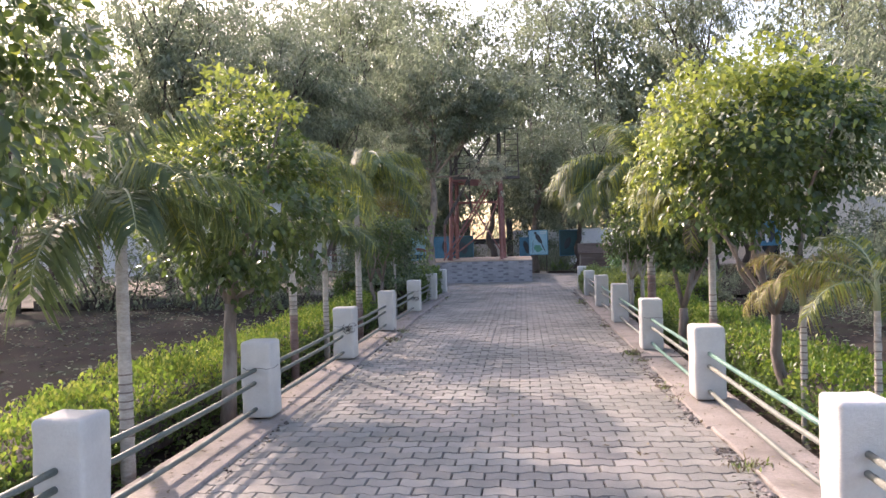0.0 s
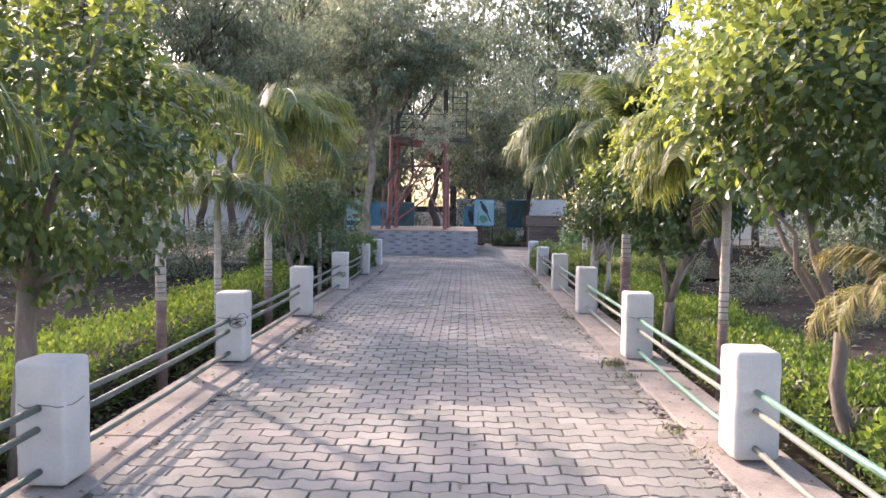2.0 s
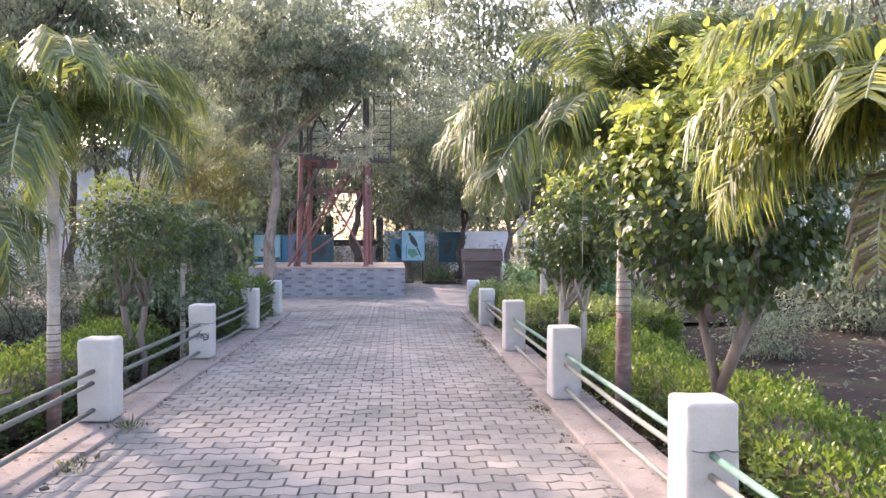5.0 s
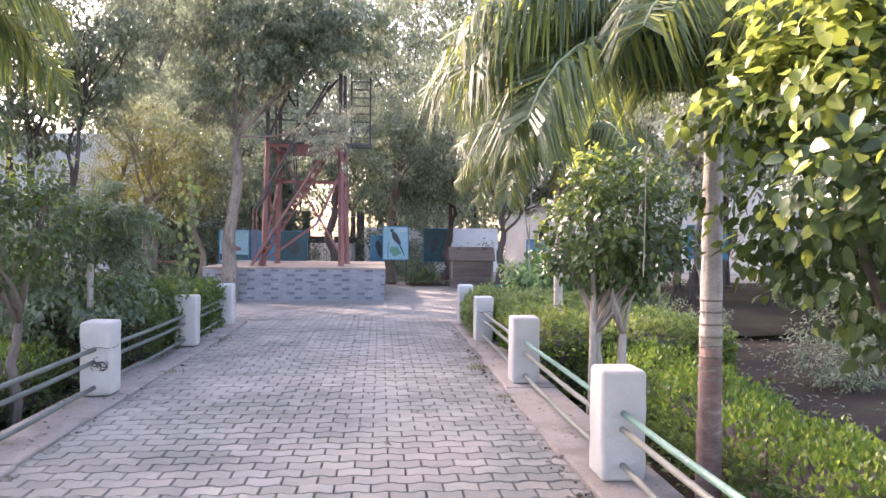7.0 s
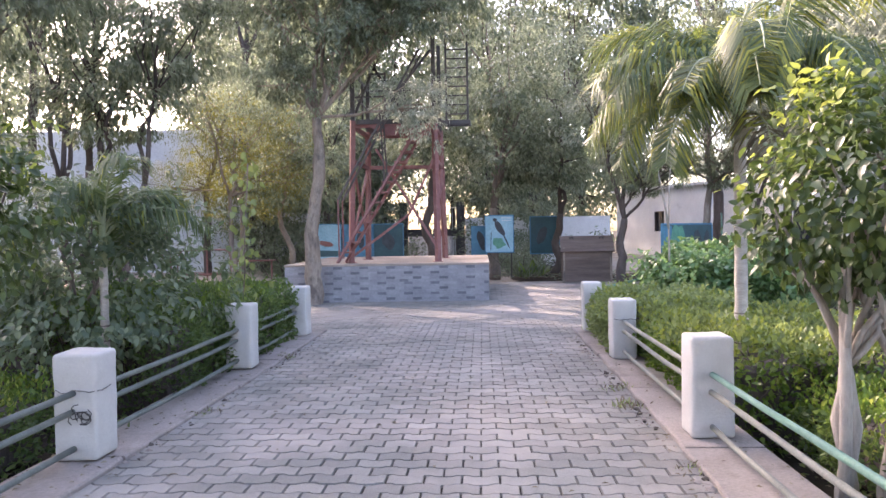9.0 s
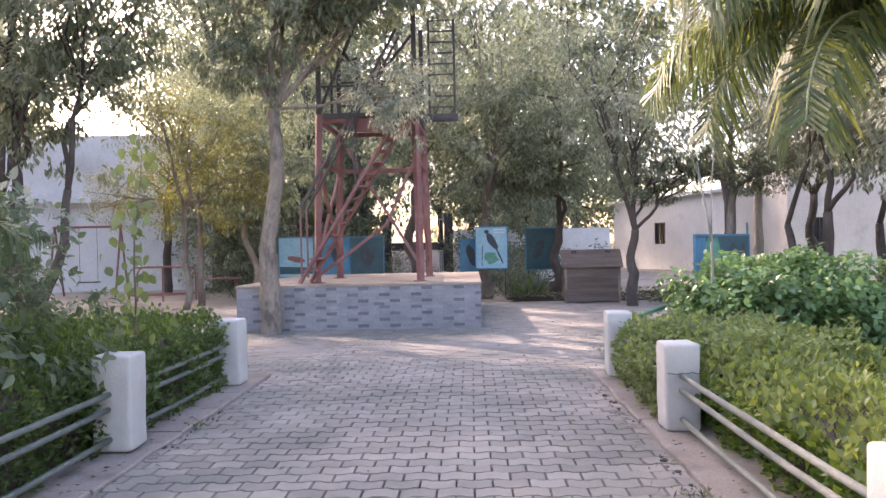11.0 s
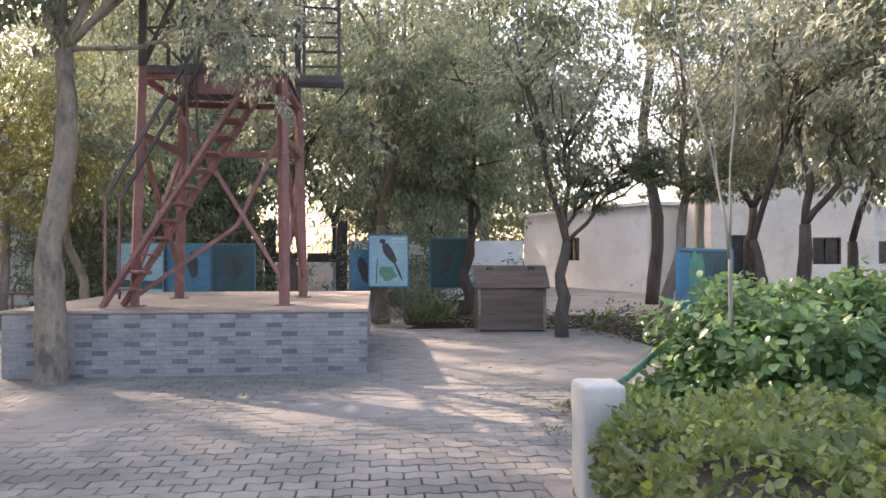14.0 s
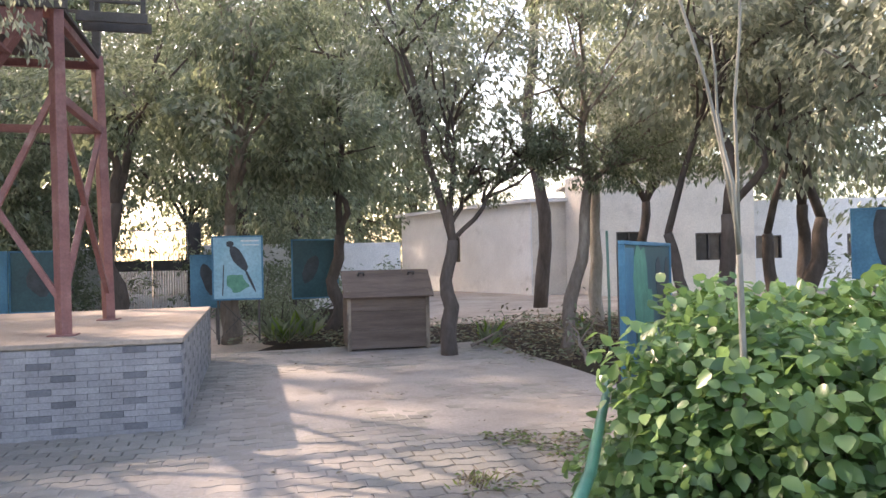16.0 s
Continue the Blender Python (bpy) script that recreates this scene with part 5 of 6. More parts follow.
big_tree((-3.2, 27.0), [(-0.25, -0.1, 4.9, 0.42, 1, "near"), (0.3, 0.3, 6.3, 0.75, 0.9, "near"), (1.7, 0.1, 6.9, 0.62, 0.8, "near"), (2.3, -0.35, 4.05, 0.32, 1.0, "grey"), (3.0, 0.2, 6.9, 0.62, 0.9, "near"), (2.3, -0.4, 6.2, 0.45, 0.9, "near"), (1.1, -0.2, 6.0, 0.4, 0.9, "near"), (0.2, 0.6, 8.2, 0.9, 1, "near"), (-1.2, 1.0, 7.0, .7, 1, "open")], 0.155, 3.95, M_TAN, "leaning pale-barked tree growing against the platform", 71, (0.12, 0), 1, crook=[(-0.03, 0, 0.8), (-0.05, 0.02, 1.65), (0.13, 0, 2.6), (0.15, 0, 3.4)])
big_tree((-6.85, 32.4), [(0.2, 0, 4.0, 0.75, 1.0, "warm"), (-0.9, 0.6, 5.4, 0.75, 1, "open"), (1.2, 0.6, 3.4, 0.6, 1, "warm")], 0.075, 2.6, M_BARK, "slim tree with sunlit olive foliage", 72)
big_tree((-7.0, 33.9), [(-1.5, 0.5, 6.4, 0.9, 1, "open"), (0.6, 0.5, 5.2, 0.55, 1, "open"), (-2.3, 0, 3.0, 0.4, 1, "warm")], 0.085, 2.8, M_BARK, "slim tree with thin airy foliage", 73)
big_tree((-7.7, 27.4), [(0, 0, 4.6, 0.75, .9, "near"), (1.0, 0.4, 6.4, 0.8, 1, "near"), (-0.8, 0.4, 7.8, 0.85, 1, "open"), (0.2, 2.7, 6.8, 0.65, 1, "near")], 0.12, 3.0, M_BARK_DARK, "dark-stemmed tree at the yard's edge", 85, (0.3, 0), 2)
big_tree((-9.9, 38.6), [(0.3, 0, 4.4, 0.6, 1, "warm"), (0.7, -1.4, 3.3, 0.6, .9, "warm"), (0.8, 0.6, 6.8, 0.7, 1, "open")], 0.13, 3.2, M_BARK_DARK, "tall airy tree before the grey wall", 87)
big_tree((-5.6, 39.6), [(0, 0, 4.2, 0.9, 1, "near"), (0.5, 0.6, 6.8, 0.9, 1, "open")], 0.15, 2.8, M_BARK_DARK, "tall tree with dusty foliage behind the yard", 88)
big_tree((-5.65, 34.0), [(0.2, 0, 3.6, 0.8, .8, "near"), (0.4, 0.6, 5.6, 0.8, 1, "open")], 0.085, 3.2, M_TAN, "slender shade tree with a thin tan trunk", 74)
big_tree((-1.2, 34.6), [(0, 0, 4.4, 0.7, .8, "near"), (0.6, 1.6, 5.9, 0.6, .8, "open")], 0.16, 2.6, M_BARK_DARK, dk, 75)
big_tree((0.75, 35.0), [(0.2, -0.4, 4.0, 0.85, .8, "near"), (0, 0, 7.0, 1.0, 1, "open"), (0.6, -1.3, 5.6, 0.7, .9, "near")], 0.17, 2.2, M_BARK, dk, 76)
big_tree((2.6, 35.4), [(0, 0, 4.0, 0.85, .85, "near"), (0.5, 0, 6.6, 1.0, 1, "open")], 0.13, 2.0, M_BARK_DARK, dk, 77, (0.3, 0))
big_tree((4.05, 31.25), [(0.3, 0.4, 4.3, 0.6, .9, "grey"), (-0.8, 0.4, 5.6, 0.75, 1, "open"), (0.5, 0.3, 2.9, 0.35, 0.8, "near"), (1.3, -0.1, 3.2, 0.3, 0.6, "near")], 0.115, 1.75, M_BARK_DARK, "crooked forked tree beside the wooden bin", 78, (0.1, 0.1), 1)
big_tree((5.85, 31.0), [(0.3, 0, 4.6, 0.7, .9, "open"), (0.7, 0.6, 6.8, 0.6, 1, "near"), (-0.4, 0, 3.2, 0.3, .9, "near"), (0.9, -0.3, 3.0, 0.34, .8, "near"), (1.6, 0.4, 3.6, 0.45, .8, "grey")], 0.10, 2.6, M_BARK, "slender tree leaning over the planting bed", 79, (0.5, 0.1))
big_tree((8.3, 34.8), [(0.3, 0, 5.4, 0.6, .9, "grey"), (-0.9, -0.6, 3.6, 0.4, .8, "near"), (1.6, -0.3, 3.9, 0.5, .8, "near")], 0.13, 3.2, M_BARK_PALE, "grey-barked tree before the building", 80)
big_tree((7.4, 29.3), [(0, 0, 4.6, 0.75, .9, "grey"), (0.9, 0.3, 6.0, 0.8, 1, "grey"), (0.9, -0.8, 3.9, 0.5, .9, "grey")], 0.12, 2.0, M_BARK_DARK, "tree with grey-green foliage behind the bush", 81, (-0.3, 0.2), 2)
big_tree((9.6, 30.6), [(0, 0, 4.4, 0.8, .9, "grey"), (0.9, 0.4, 6.4, 0.9, 1, "grey")], 0.15, 2.0, M_BARK_DARK, "tree with grey-green foliage behind the bush", 82, (0.3, 0), 2)
big_tree((8.6, 26.4), [(-0.4, 0, 3.9, 0.7, .8, "grey"), (0.3, 0, 5.4, 0.8, 1, "grey")], 0.13, 1.8, M_BARK, "spreading tree with grey-green foliage", 83, (-0.2, 0), 2)
big_tree((12.0, 33.0), [(0, 0, 4.6, 0.9, .9, "near"), (0, 0, 7.4, 1.0, 1, "open")], 0.14, 2.4, M_BARK_DARK, dk, 84)
# trees behind, closing the view
FAR = [(-9.0, 44.5, 0.75), (-3.6, 41.5, 0.75), (1.0, 41.5, 0.75), (-5.3, 44.2, 0.75), (2.6, 44.6, 0.75), (-8.3, 40.6, 0.75), (-7.0, 45.5, 1.1), (-12.5, 50.0, 1.0), (-24.0, 47.0, 1.0), (-33.0, 36.0, 1.3), (1.6, 50.5, 1.5), (-8.5, 50.5, 1.5),
       (18.0, 36.0, 1.2), (16.0, 29.0, 1.1), (13.0, 24.0, 1.0), (20.0, 46.0, 1.5),
       (-17.0, 33.5, 1.1), (-11.5, 27.0, 1.0), (-18.5, 21.0, 1.1), (-16.5, 24.5, 0.95)]
for i, (x, y, s) in enumerate(FAR):
    base = -0.2 if y < 23 else 0.0
    low = 3.4 if abs(x) > 10 and y < 38 else 4.2
    masses = [(0, 0, low * s, 1.0 * s, .9, "tree"), (0.8 - (i % 3) * 0.8, 0.5, (low + 3.0) * s, 1.15 * s, 1, "tree" if i % 4 else "open"),
              ((i % 2) * 2.4 - 1.2, -0.4, (low + 5.4) * s, 1.0 * s, 1, "open" if i % 3 else "tree"), (1.0 - (i % 2) * 1.6, 0.6, (low + 7.4) * s, 0.9 * s, 1, "open")]
    if -20 < x < -10 and y > 47:
        masses = masses[:3]
    if abs(x) > 17.5 and y < 38:
        masses = masses[:2]
    if x < -11 and y > 35:
        masses = [q[:5] + ("tree",) for q in masses]
    if s == 0.75:
        masses = masses[:2]
    if -22 < x < -8.5 and y < 47:
        masses = masses[:2] + [(1.0, -0.5, (low + 4.6) * s, 0.9 * s, 1, "open")]
    if y > 38 and -10 < x < -4:
        masses.append((0.4, -1.2, 2.6, 0.9, 0.85, "tree"))
    big_tree((x, y), masses, 0.17, 2.4, M_BARK_DARK, "tall tree in the grove beyond the path", 100 + i, z0=base, limbs=3)

# the tallest, oldest trees stand behind the boundary wall
OLD = [(-34.0, 62.0, 2.0), (-42.9, 53.1, 2.15), (-18.0, 67.0, 2.4), (-14.7, 63.3, 2.37), (-11.0, 67.0, 2.4), (-7.3, 65.5, 2.49), (0.4, 67.5, 2.5), (7.3, 63.3, 2.49), (11.4, 67.0, 2.45), (22.6, 59.1, 2.37), (30.5, 56.5, 2.26)]
for i, (x, y, s) in enumerate(OLD):
    tall = 1.12 if i % 2 else 1.05
    masses = [(-0.6, -1.5, 4.2, 1.7, .9, "far"), (1.4 - i % 3, 0, 9.0 * tall, s, 1, "far"), ((i % 2) * 3.4 - 1.7, 0.5, 13.8 * tall, s, 1, "far"), (1.2 - (i % 2) * 2.0, 0, 18.2 * tall, s, 1, "far")]
    big_tree((x, y), masses, 0.28, 3.6, M_BARK_DARK, "very tall old tree beyond the boundary wall", 180 + i, limbs=3)

for i, (x, y) in enumerate(((-11.5, 49.5), (-7.4, 49.0), (3.4, 49.6), (-8.6, 52.5), (1.9, 52.0), (-6.6, 48.6))):
    big_tree((x, y), [(0, 0, 3.0, 1.25, .8, "far"), (0.8, 0, 5.8, 1.3, 1, "far")], 0.12, 1.8, M_BARK_DARK, "bushy tree leaning over the boundary wall", 210 + i, limbs=3)
big_tree((-1.2, 51.0), [(-1.2, 0, 5.6, 0.95, .7, "tree"), (1.0, 0, 5.0, 1.0, .8, "tree"), (0.2, 0.3, 8.0, 1.2, 1, "tree"), (-3.0, 0.5, 7.0, 1.1, 1, "tree")], 0.15, 3.0, M_BARK_DARK, "tall tree whose branches spread above the gate", 220, limbs=3)


def thicket(at, size, seed, mats, label):
    t = thing("thicket", label, "shrubs", (at[0], at[1], -0.3))
    me, C = clump_crown("leaves", 90, 30, (0, 0, size[2] * 0.5), (size[0], size[1], size[2] * 0.55), 0.4, (0.13, 0.48), mats, 0.0, 0.4, 0.3, 0.35, False, seed)
    part("leaves", me, t, kind="stuff")
    gg = Geo()
    for k in range(14):
        q = C[k * 5 % len(C)]
        limb(gg, (q[0] * 0.4, q[1] * 0.4, 0), q, 0.03, 0.008, 0.3, k, 5, 5)
    part("stem_tangle", gg.mesh("stem_tangle", [M_BARK_DARK], True), t, kind="stuff")
    return t


th = thicket((-9.6, 21.5), (2.6, 1.8, 2.0), 131, [L_TREE], "dark tangled undergrowth beneath the trees")
for x, y, s, a in ((-12.5, 30.0, 1.1, 30), (-16, 14, 1.2, 80), (-20, 27, 1.4, 0), (15.5, 18, 1.2, 50), (18, 25, 1.3, 140), (13.5, 28.5, .9, 20), (16, 8.5, 1.2, 70), (-16.5, 6.5, 1.2, 10), (1.6, 37.4, .6, 70), (-5.5, 23.4, .55, 0), (-5.2, 39.0, 1.2, 40), (-8.0, 41.0, 1.2, 100), (1.6, 42.0, 1.3, 10), (-5.4, 44.6, 1.0, 0), (1.9, 44.8, .9, 80),
                   (-13.5, 22.5, 1.3, 20), (-11.5, 12.0, 1.0, 90), (13.0, 12.0, 1.1, 30), (12.0, 20.5, 1.0, 60), (-6.6, 37.5, .8, 30), (-6.6, 20.4, .7, 30), (-7.4, 23.8, .6, 80), (-9.5, 43.0, 1.2, 30), (-4.6, 41.2, 1.1, 15), (1.9, 39.6, .8, 120), (-6.9, 43.4, 1.2, 60), (6.2, 17.6, .45, 60), (7.0, 14.2, .45, 20), (5.6, 20.9, .4, 100), (9.6, 20.5, .9, 15), (12.2, 25.0, 1.2, 75), (14.6, 30.0, 1.3, 130), (10.8, 22.8, 1.0, 200)):
    copy_thing(th, pose(x, y, -0.25, 0, 0, a) @ Matrix.Diagonal((s, s, s, 1)))

# ---- litter, weeds, small growth ----
def scatter(name, label, spots, n, leaf, mats, seed, flat=True):
    """Fallen leaves strewn over patches: (x0, x1, y0, y1, z)."""
    global rng
    rng = np.random.default_rng(seed)
    area = np.array([(b - a) * (d - e) for a, b, e, d, z in spots])
    which = rng.choice(len(spots), n, p=area / area.sum())
    S = np.array(spots)[which]
    P = np.c_[S[:, 0] + (S[:, 1] - S[:, 0]) * rng.random(n), S[:, 2] + (S[:, 3] - S[:, 2]) * rng.random(n), S[:, 4] + rng.random(n) * 0.012]
    D = np.c_[rng.normal(size=(n, 2)), rng.normal(size=n) * 0.12]
    N = np.c_[rng.normal(size=(n, 2)) * 0.25, np.ones(n)]
    size = leaf[0] * (0.5 + rng.random(n))
    ob = new(name, leaves_mesh(name, P, D, N, size, size * leaf[1], mats, rng.integers(0, len(mats), n), False, 0.3))
    return tagged(ob, label, "leaf litter", kind="stuff")


scatter("leaf_litter", "dry fallen leaves and grit along the kerbs", [(-2.06, -1.86, -1, 22, 0.006), (1.5, 1.70, -1, 22, 0.006), (-2.5, -2.05, 2, 22, 0.034), (1.75, 2.2, 2, 22, 0.034)], 1500, (0.035, 0.5), [L_DRY], 201)
scatter("leaf_litter", "dry fallen leaves under the fence and hedges", [(-3.1, -2.6, -1, 22, -0.2), (2.25, 2.9, -1, 20, -0.2)], 2500, (0.06, 0.5), [L_DRY, L_HEDGE_DARK], 202)
scatter("leaf_litter", "brown fallen leaves over the planting bed", [(2.4, 12, 32.3, 37, 0.08), (0.7, 2.6, 33.5, 37, 0.08), (4.7, 8, 29.5, 32.5, 0.05)], 5000, (0.09, 0.5), [L_DRY, L_TREE], 203)
scatter("leaf_litter", "scattered dry leaves on the yard paving", [(-6, 4.6, 23, 33, 0.008), (-1.8, 1.5, 2, 23, 0.008)], 420, (0.05, 0.45), [L_DRY], 204)
scatter("leaf_litter", "dark fallen leaves on the shaded soil", [(3.7, 12, 4, 22, -0.19), (-12, -4.2, 2, 22, -0.19)], 6000, (0.09, 0.5), [L_DRY, L_TREE], 205)

scatter("leaf_litter", "patches of dark green and dry leaves on the paving by the handrail", [(2.4, 2.85, 24.7, 25.1, 0.012), (2.9, 3.3, 25.7, 26.2, 0.012), (3.2, 3.8, 24.6, 26.0, 0.012)], 700, (0.05, 0.5), [L_HEDGE_DARK, L_DRY], 206)


def weed(at, n, tall, seed, mats, label):
    global rng
    rng = np.random.default_rng(seed)
    P = np.c_[rng.normal(size=(n, 2)) * 0.07, np.abs(rng.normal(size=n)) * tall * 0.25]
    D = np.c_[rng.normal(size=(n, 2)) * 0.6, np.ones(n) * 0.8]
    N = np.c_[rng.normal(size=(n, 2)), np.ones(n) * 0.5]
    size = tall * (0.4 + 0.7 * rng.random(n))
    ob = new("weed", leaves_mesh("weed", P, D, N, size, size * 0.22, mats, (rng.random(n) < 0.35).astype(int) * (len(mats) - 1)))
    ob.matrix_world = pose(*at)
    return tagged(ob, label, "weed", "weeds along the kerb", "stuff")


for k, (x, y, nn, tall) in enumerate(((1.62, 9.8, 90, .12), (1.66, 9.3, 60, .08), (1.64, 7.6, 60, .09), (1.66, 7.1, 40, .07), (1.68, 4.9, 90, .1), (1.60, 13.0, 40, .07), (1.55, 17.6, 90, .09), (1.62, 18.3, 70, .08), (1.66, 16.0, 40, .06),
                                      (-1.95, 11.5, 70, .1), (-1.98, 12.6, 80, .1), (-1.96, 8.4, 30, .06), (-2.0, 17.5, 50, .08), (-2.02, 20.2, 60, .1), (2.5, 24.9, 90, .1), (2.1, 24.0, 60, .07), (-2.6, 16.9, 60, .25), (-5.4, 29.6, 70, .3))):
    weed((x, y, 0.004 if abs(x) < 2.0 or y > 23 else -0.02), nn, tall * 0.75, 300 + k, [L_DRY, L_HEDGE_PALE], "tuft of weeds and dry grass in the joint by the kerb")

for k, (x, y, nn, tall) in enumerate(((1.7, 33.7, 40, .5), (2.1, 34.1, 36, .55), (1.55, 34.4, 40, .45), (4.9, 32.0, 50, .35), (6.6, 32.2, 60, .4), (3.1, 33.9, 40, .4), (9.5, 24.5, 60, .5), (6.3, 24.4, 60, .5), (4.3, 12.4, 50, .2), (4.5, 15.0, 50, .2))):
    ob = weed((x, y, 0.02 if y > 22.9 else -0.24), nn, tall, 340 + k, [L_TREE, L_HEDGE], "dark bladed plant growing in the shaded soil")
for k, (x, y, a) in enumerate(((5.2, 32.0, 20), (6.9, 31.9, 150), (5.6, 29.9, 70))):
    br = thing("fallen_branch", "dry fallen branch with withered leaves on the bed", "branch", (x, y, 0.06), a)
    gg = Geo()
    pts = limb(gg, (-0.7, 0, 0.0), (0.7, 0.1, 0.42), 0.03, 0.012, 0.3, k + 3, 7, 6)
    limb(gg, pts[3], pts[3] + Vector((0.4, -0.3, 0.35)), 0.014, 0.005, 0.1, k + 9, 5, 5)
    limb(gg, pts[4], pts[4] + Vector((0.2, 0.4, 0.25)), 0.012, 0.005, 0.1, k + 19, 5, 5)
    part("wood", gg.mesh("wood", [M_BARK], True), br)
    rng = np.random.default_rng(500 + k)
    P = np.array([tuple(q) for q in pts])[rng.integers(2, 8, 90)] + rng.normal(size=(90, 3)) * 0.16
    part("leaves", leaves_mesh("leaves", P, rng.normal(size=(90, 3)), rng.normal(size=(90, 3)), 0.11, 0.045, [L_DRY, L_TREE], (rng.random(90) < 0.5).astype(int)), br, kind="stuff")
solid("steel_stake", Geo().tube([(6.55, 30.9, -0.05), (6.56, 30.9, 0.9), (6.55, 30.91, 1.85)], [0.022] * 3, 8), M_PIPE_TEAL, "thin green steel stake among the trunks", "stake", smooth=True)
r = random.Random(31)
for x, y, z in ((-2.19, 9.545, 0.45), (-2.22, 16.05, 0.36)):
    gg = Geo()
    for k in range(9):
        a, c = r.uniform(0, 6.28), (x + r.uniform(-.05, .05), z + r.uniform(-.05, .05))
        q = r.uniform(0.02, 0.06)
        gg.tube([(c[0] + q * math.cos(a + u * 0.8), y - 0.006 - r.uniform(0, .02), c[1] + q * 0.8 * math.sin(a + u * 0.8)) for u in range(6)], [0.0035] * 6, 5)
    solid("wire_tie", gg, M_DARKSTEEL, "tangle of dark wire tied where the pipes meet the post", "wire")

def crumbs(label, spots, n, mats, seed):
    """Broken bits of concrete and dry clods lying along a joint: (x0, x1, y0, y1, z)."""
    rr, gg = random.Random(seed), Geo()
    for k in range(n):
        x0, x1, y0, y1, z = spots[rr.randrange(len(spots))]
        y = rr.uniform(y0, y1)
        if noise.noise(Vector((y * 1.3, seed, 0))) < -0.05:
            continue
        q = 0.006 + 0.024 * rr.random() ** 3
        c = Vector((rr.gauss((x0 + x1) / 2, (x1 - x0) / 4), y, z + q * 0.3))
        ring = [c + Vector((q * math.cos(a * 1.26) * rr.uniform(.7, 1.3), q * math.sin(a * 1.26) * rr.uniform(.7, 1.3), rr.uniform(-.2, .1) * q)) for a in range(5)]
        low = [Vector((p.x, p.y, z - 0.01)) for p in ring]
        gg.add(ring + low + [c + Vector((0, 0, q * rr.uniform(.2, .6)))], [(i, (i + 1) % 5, 10) for i in range(5)] + [(i + 5, (i + 1) % 5 + 5, (i + 1) % 5, i) for i in range(5)], rr.randrange(len(mats)))
    return solid("rubble", gg, mats, label, "rubble", "stuff")


crumbs("broken concrete crumbs and dry clods along the kerb joint", [(1.55, 1.74, 0, 9, 0.004), (1.55, 1.74, 0, 22, 0.004), (1.6, 1.72, 2, 8, 0.004)], 1500, [M_KERB, M_JOINT], 61)
crumbs("dry clods and grit along the kerb joint", [(-2.1, -1.93, 0, 22, 0.004)], 600, [M_KERB, M_JOINT], 62)

vine = thing("creeper", "thin creeper hanging with broad leaves beside the hedge", "creeper", (-2.52, 20.1, -0.2))
gg = Geo()
stem_pts = limb(gg, (0, 0, 0), (0.1, 0.1, 2.55), 0.012, 0.006, 0.25, 4, 10, 6)
limb(gg, (0.1, 0.1, 2.55), (-0.22, 0.2, 2.0), 0.006, 0.003, 0.1, 6, 5, 5)
part("stem", gg.mesh("stem", [M_BARK], True), vine)
rng = np.random.default_rng(77)
P = np.repeat(np.array([tuple(q) for q in stem_pts[3:]]), 12, 0) + rng.normal(size=((len(stem_pts) - 3) * 12, 3)) * 0.09
part("leaves", leaves_mesh("leaves", P, rng.normal(size=P.shape) * 0.5 + np.array([0, 0, -0.9]), rng.normal(size=P.shape) + np.array([0, -1, 0.3]), 0.10, 0.07, [L_HEDGE_PALE], None, True), vine, kind="stuff")
prop = solid("bamboo_prop", Geo().tube([(2.36, 15.62, -0.3), (2.38, 15.64, 0.5), (2.40, 15.7, 1.25)], [0.035, 0.033, 0.03], 8), M_BARK_PALE, "short pale wooden prop beside the ficus stems", "wooden prop", smooth=True)
cord = solid("hanging_cord", Geo().tube([(2.16, 13.7, 2.4), (2.155, 13.69, 1.8), (2.15, 13.69, 1.32)], [0.004] * 3, 5), M_PALM, "pale dry palm midrib hanging from the fronds", "dry frond rib")

# ---- paving blocks ----
PL, PW, AMP = 0.228, 0.156, 0.012


def wave(x):
    """The saw of the long joints, one tooth a block."""
    p = abs(((x / PL + 0.5) % 1.0) - 0.5)
    return AMP if p < 0.16 else (-AMP if p > 0.30 else AMP * (1 - 2 * (p - 0.16) / 0.14))


def block_ring(odd):
    us = [-0.5, -0.30, -0.16, 0.16, 0.30, 0.5]
    gap = 0.0042
    low = [(max(-PL / 2 + gap, min(PL / 2 - gap, u * PL)), -PW / 2 + gap + wave(u * PL + (PL / 2 if odd else 0))) for u in (us if not odd else [-0.5, -0.34, -0.20, 0.20, 0.34, 0.5])]
    high = [(x, y + PW - 2 * gap) for x, y in low][::-1]
    return low + high


RINGS = [block_ring(0), block_ring(1)]


def block_arrays(odd):
    ring = np.array(RINGS[odd])
    c = ring.mean(0)
    inner = c + (ring - c) * np.array([1 - 0.009 / PL, 1 - 0.009 / PW])
    n = len(ring)
    V = np.concatenate([np.c_[inner, np.zeros(n)], np.c_[ring, np.full(n, -0.006)]])
    F = [tuple(range(n))] + [((i + 1) % n, i, i + n, (i + 1) % n + n) for i in range(n)]
    return V - np.c_[np.zeros((2 * n, 2)), np.r_[np.zeros(n), np.full(n, 0.010)]], F


BLOCKS = [block_arrays(0), block_arrays(1)]
BLOCK_MESH = []
for V, F in BLOCKS:
    BLOCK_MESH.append(Geo().add(V.tolist(), F).mesh("paving_block", [M_PAVER]))
paving = thing("paving", "grey zigzag concrete paving blocks laid across the path", "paving", kind="structure")
r = random.Random(9)
rest_v, rest_f, o, single = [], [], 0, 0


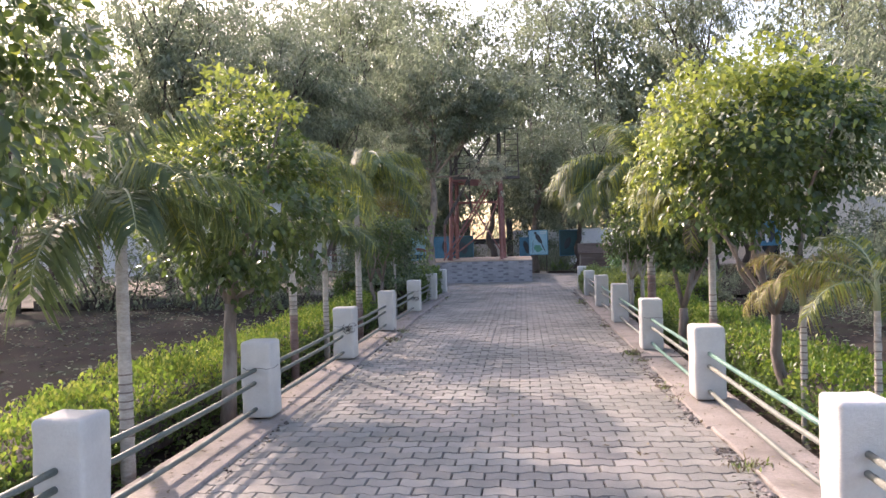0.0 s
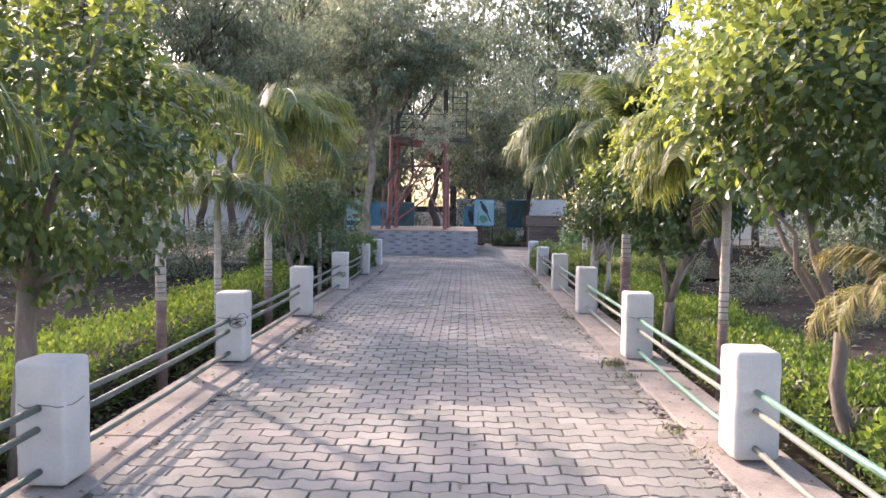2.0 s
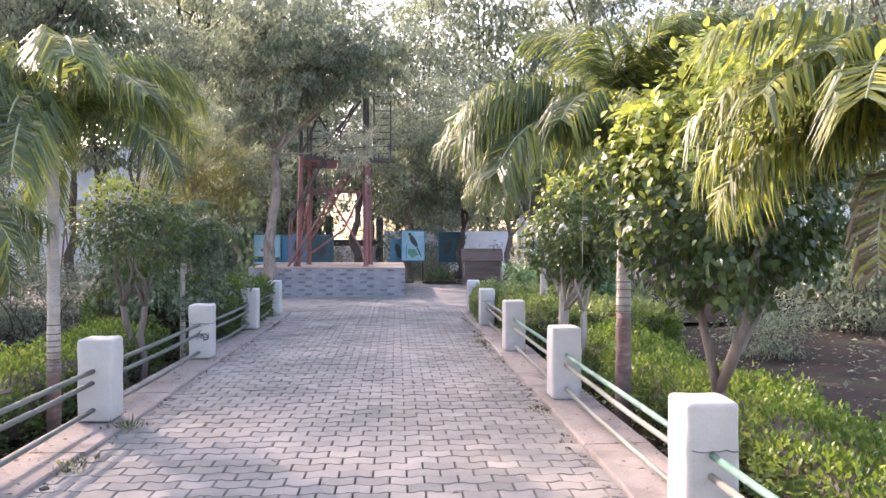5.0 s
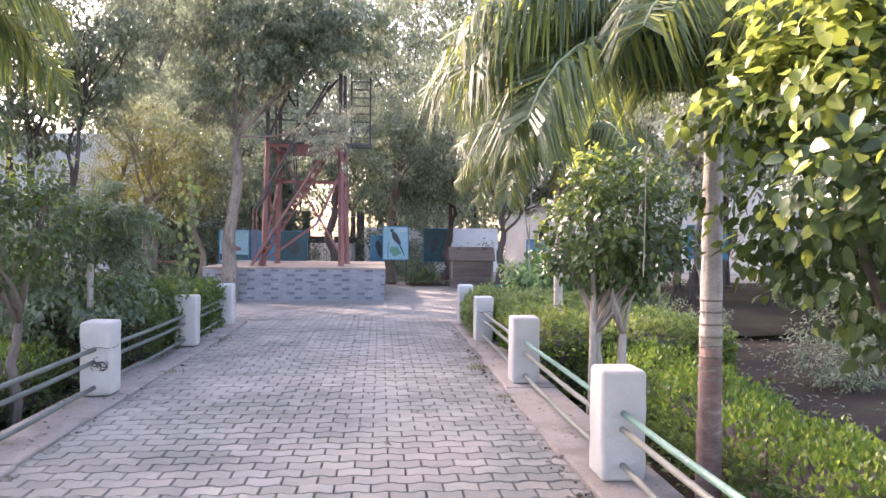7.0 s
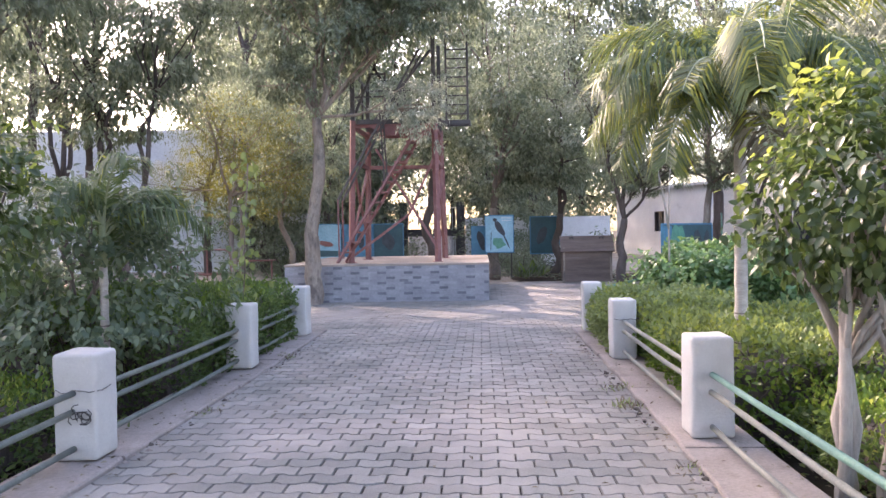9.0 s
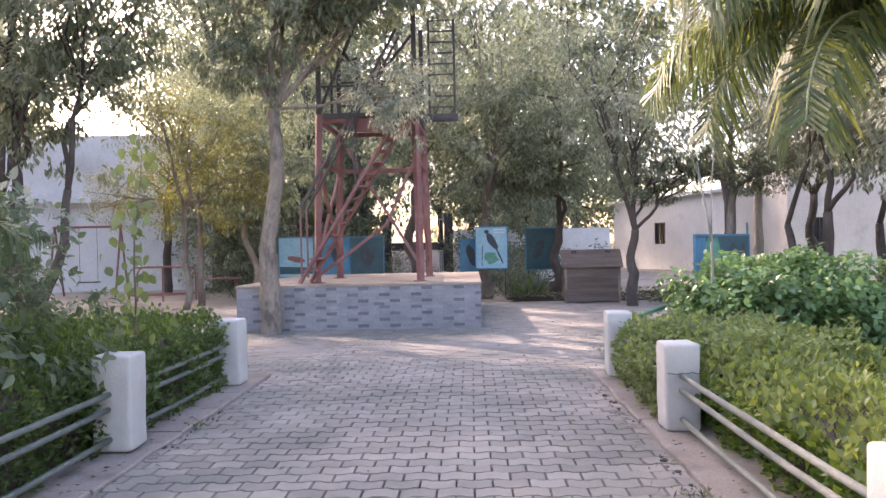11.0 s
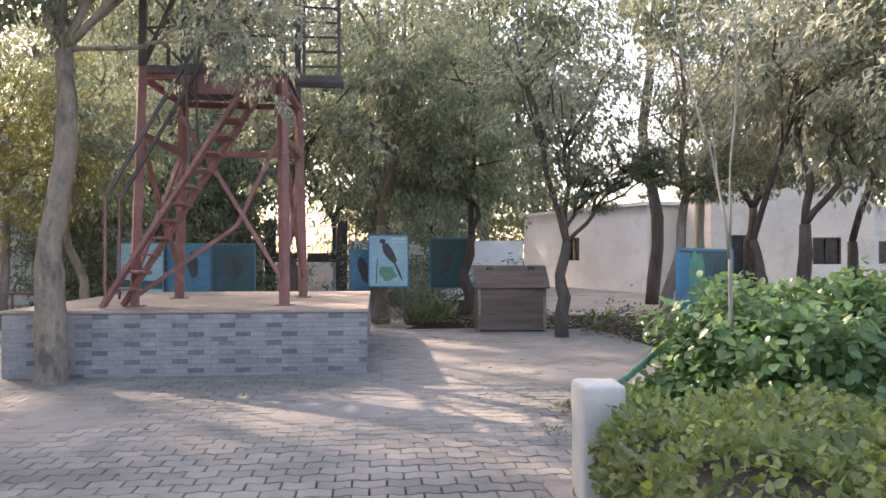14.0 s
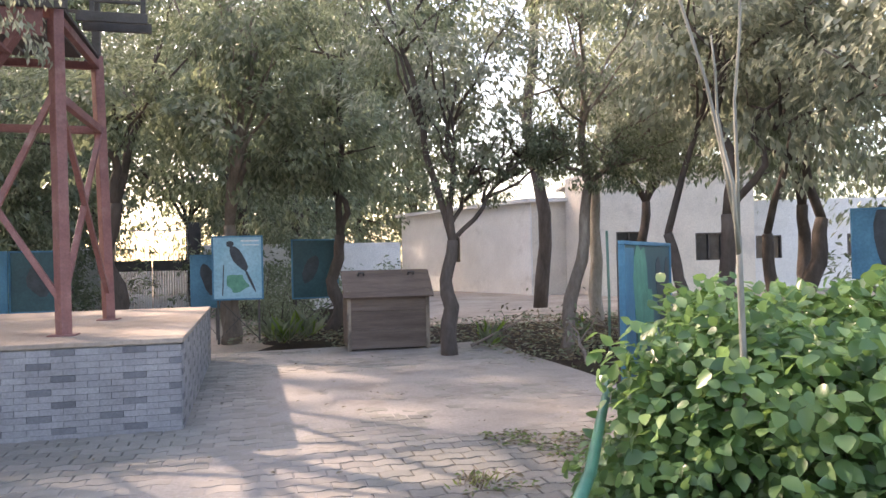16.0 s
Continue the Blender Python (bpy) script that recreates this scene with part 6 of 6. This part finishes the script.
def lay(x0, x1, y0, y1, keep=None):
    """Rows of blocks across the strip."""
    global o, single
    row = int(math.floor(y0 / PW))
    while row * PW < y1:
        y = row * PW + PW / 2
        odd = row % 2
        k = int(math.floor(x0 / PL)) - 1
        while k * PL < x1 + PL:
            x = k * PL + (PL / 2 if odd else 0)
            k += 1
            if x - PL / 2 < x0 or x + PL / 2 > x1 or y - PW / 2 < y0 - 0.01:
                continue
            if keep and not keep(x, y):
                continue
            dz = r.uniform(-.003, .003) + 0.012 * noise.noise(Vector((x * 0.5, y * 0.5, 0)))
            tx, ty, tw = r.uniform(-.01, .01), r.uniform(-.01, .01), r.uniform(-.012, .012)
            V, F = BLOCKS[odd]
            if 3.3 < y < 6.6 and -1.6 < x < 1.55 and single < 300 and r.random() < 0.9:
                b = part("paving_block", BLOCK_MESH[odd], paving)
                b.matrix_local = pose(x, y, dz, math.degrees(tx), math.degrees(ty), math.degrees(tw))
                single += 1
                continue
            ct, st = math.cos(tw), math.sin(tw)
            W = np.c_[x + V[:, 0] * ct - V[:, 1] * st, y + V[:, 0] * st + V[:, 1] * ct, V[:, 2] + dz + V[:, 1] * tx - V[:, 0] * ty]
            rest_v.append(W)
            rest_f.extend([tuple(i + o for i in f) for f in F])
            o += len(V)
        row += 1


lay(-2.2, 1.9, -3.0, 22.5)
lay(-6.6, 4.7, 22.5, 33.1, lambda x, y: not (PX0 + 0.05 < x < PX1 - 0.05 and PY0 + 0.05 < y < PY1) and y < 33 + noise.noise(Vector((x, 0, 0))) * 0.3 and not (x > 2.7 and y < 24.5) and y < 32.2 + (x < 2) * 1)
def dust_patch(x0, x1, y0, y1, z, seed, label):
    """A thin drift of dust that leaves the higher blocks bare."""
    step = 0.16
    nx, ny = int((x1 - x0) / step), int((y1 - y0) / step)
    verts, faces = [], []
    for j in range(ny + 1):
        for i in range(nx + 1):
            x, y = x0 + (x1 - x0) * i / nx, y0 + (y1 - y0) * j / ny
            edge = min(i, nx - i, j, ny - j) * step
            d = noise.noise(Vector((x * 0.7, y * 0.7, seed))) * 0.010 + noise.noise(Vector((x * 3, y * 3, seed))) * 0.004 - max(0, 0.9 - edge) * 0.022
            verts.append((x, y, z + d + 0.012 * noise.noise(Vector((x * 0.5, y * 0.5, 0)))))
    for j in range(ny):
        for i in range(nx):
            a = j * (nx + 1) + i
            faces.append((a, a + 1, a + nx + 2, a + nx + 1))
    return solid("dust_drift", Geo().add(verts, faces), M_DUSTFILM, label, "dust", "structure", smooth=True)


dust_patch(0.52, 5.2, 25.6, 33.2, 0.002, 2, "pale dust trodden over the yard paving")
dust_patch(-7.2, -3.95, 23.0, 33.5, 0.003, 5, "pale dust trodden over the yard paving")
dust_patch(-3.9, 2.6, 22.9, 27.3, -0.005, 8, "thin dust lying in the paving joints")
me = bpy.data.meshes.new("paving_blocks_rest")
me.from_pydata(np.concatenate(rest_v).tolist(), [], rest_f)
me.materials.append(M_PAVER)
part("paving_blocks_rest", me, paving, kind="stuff")
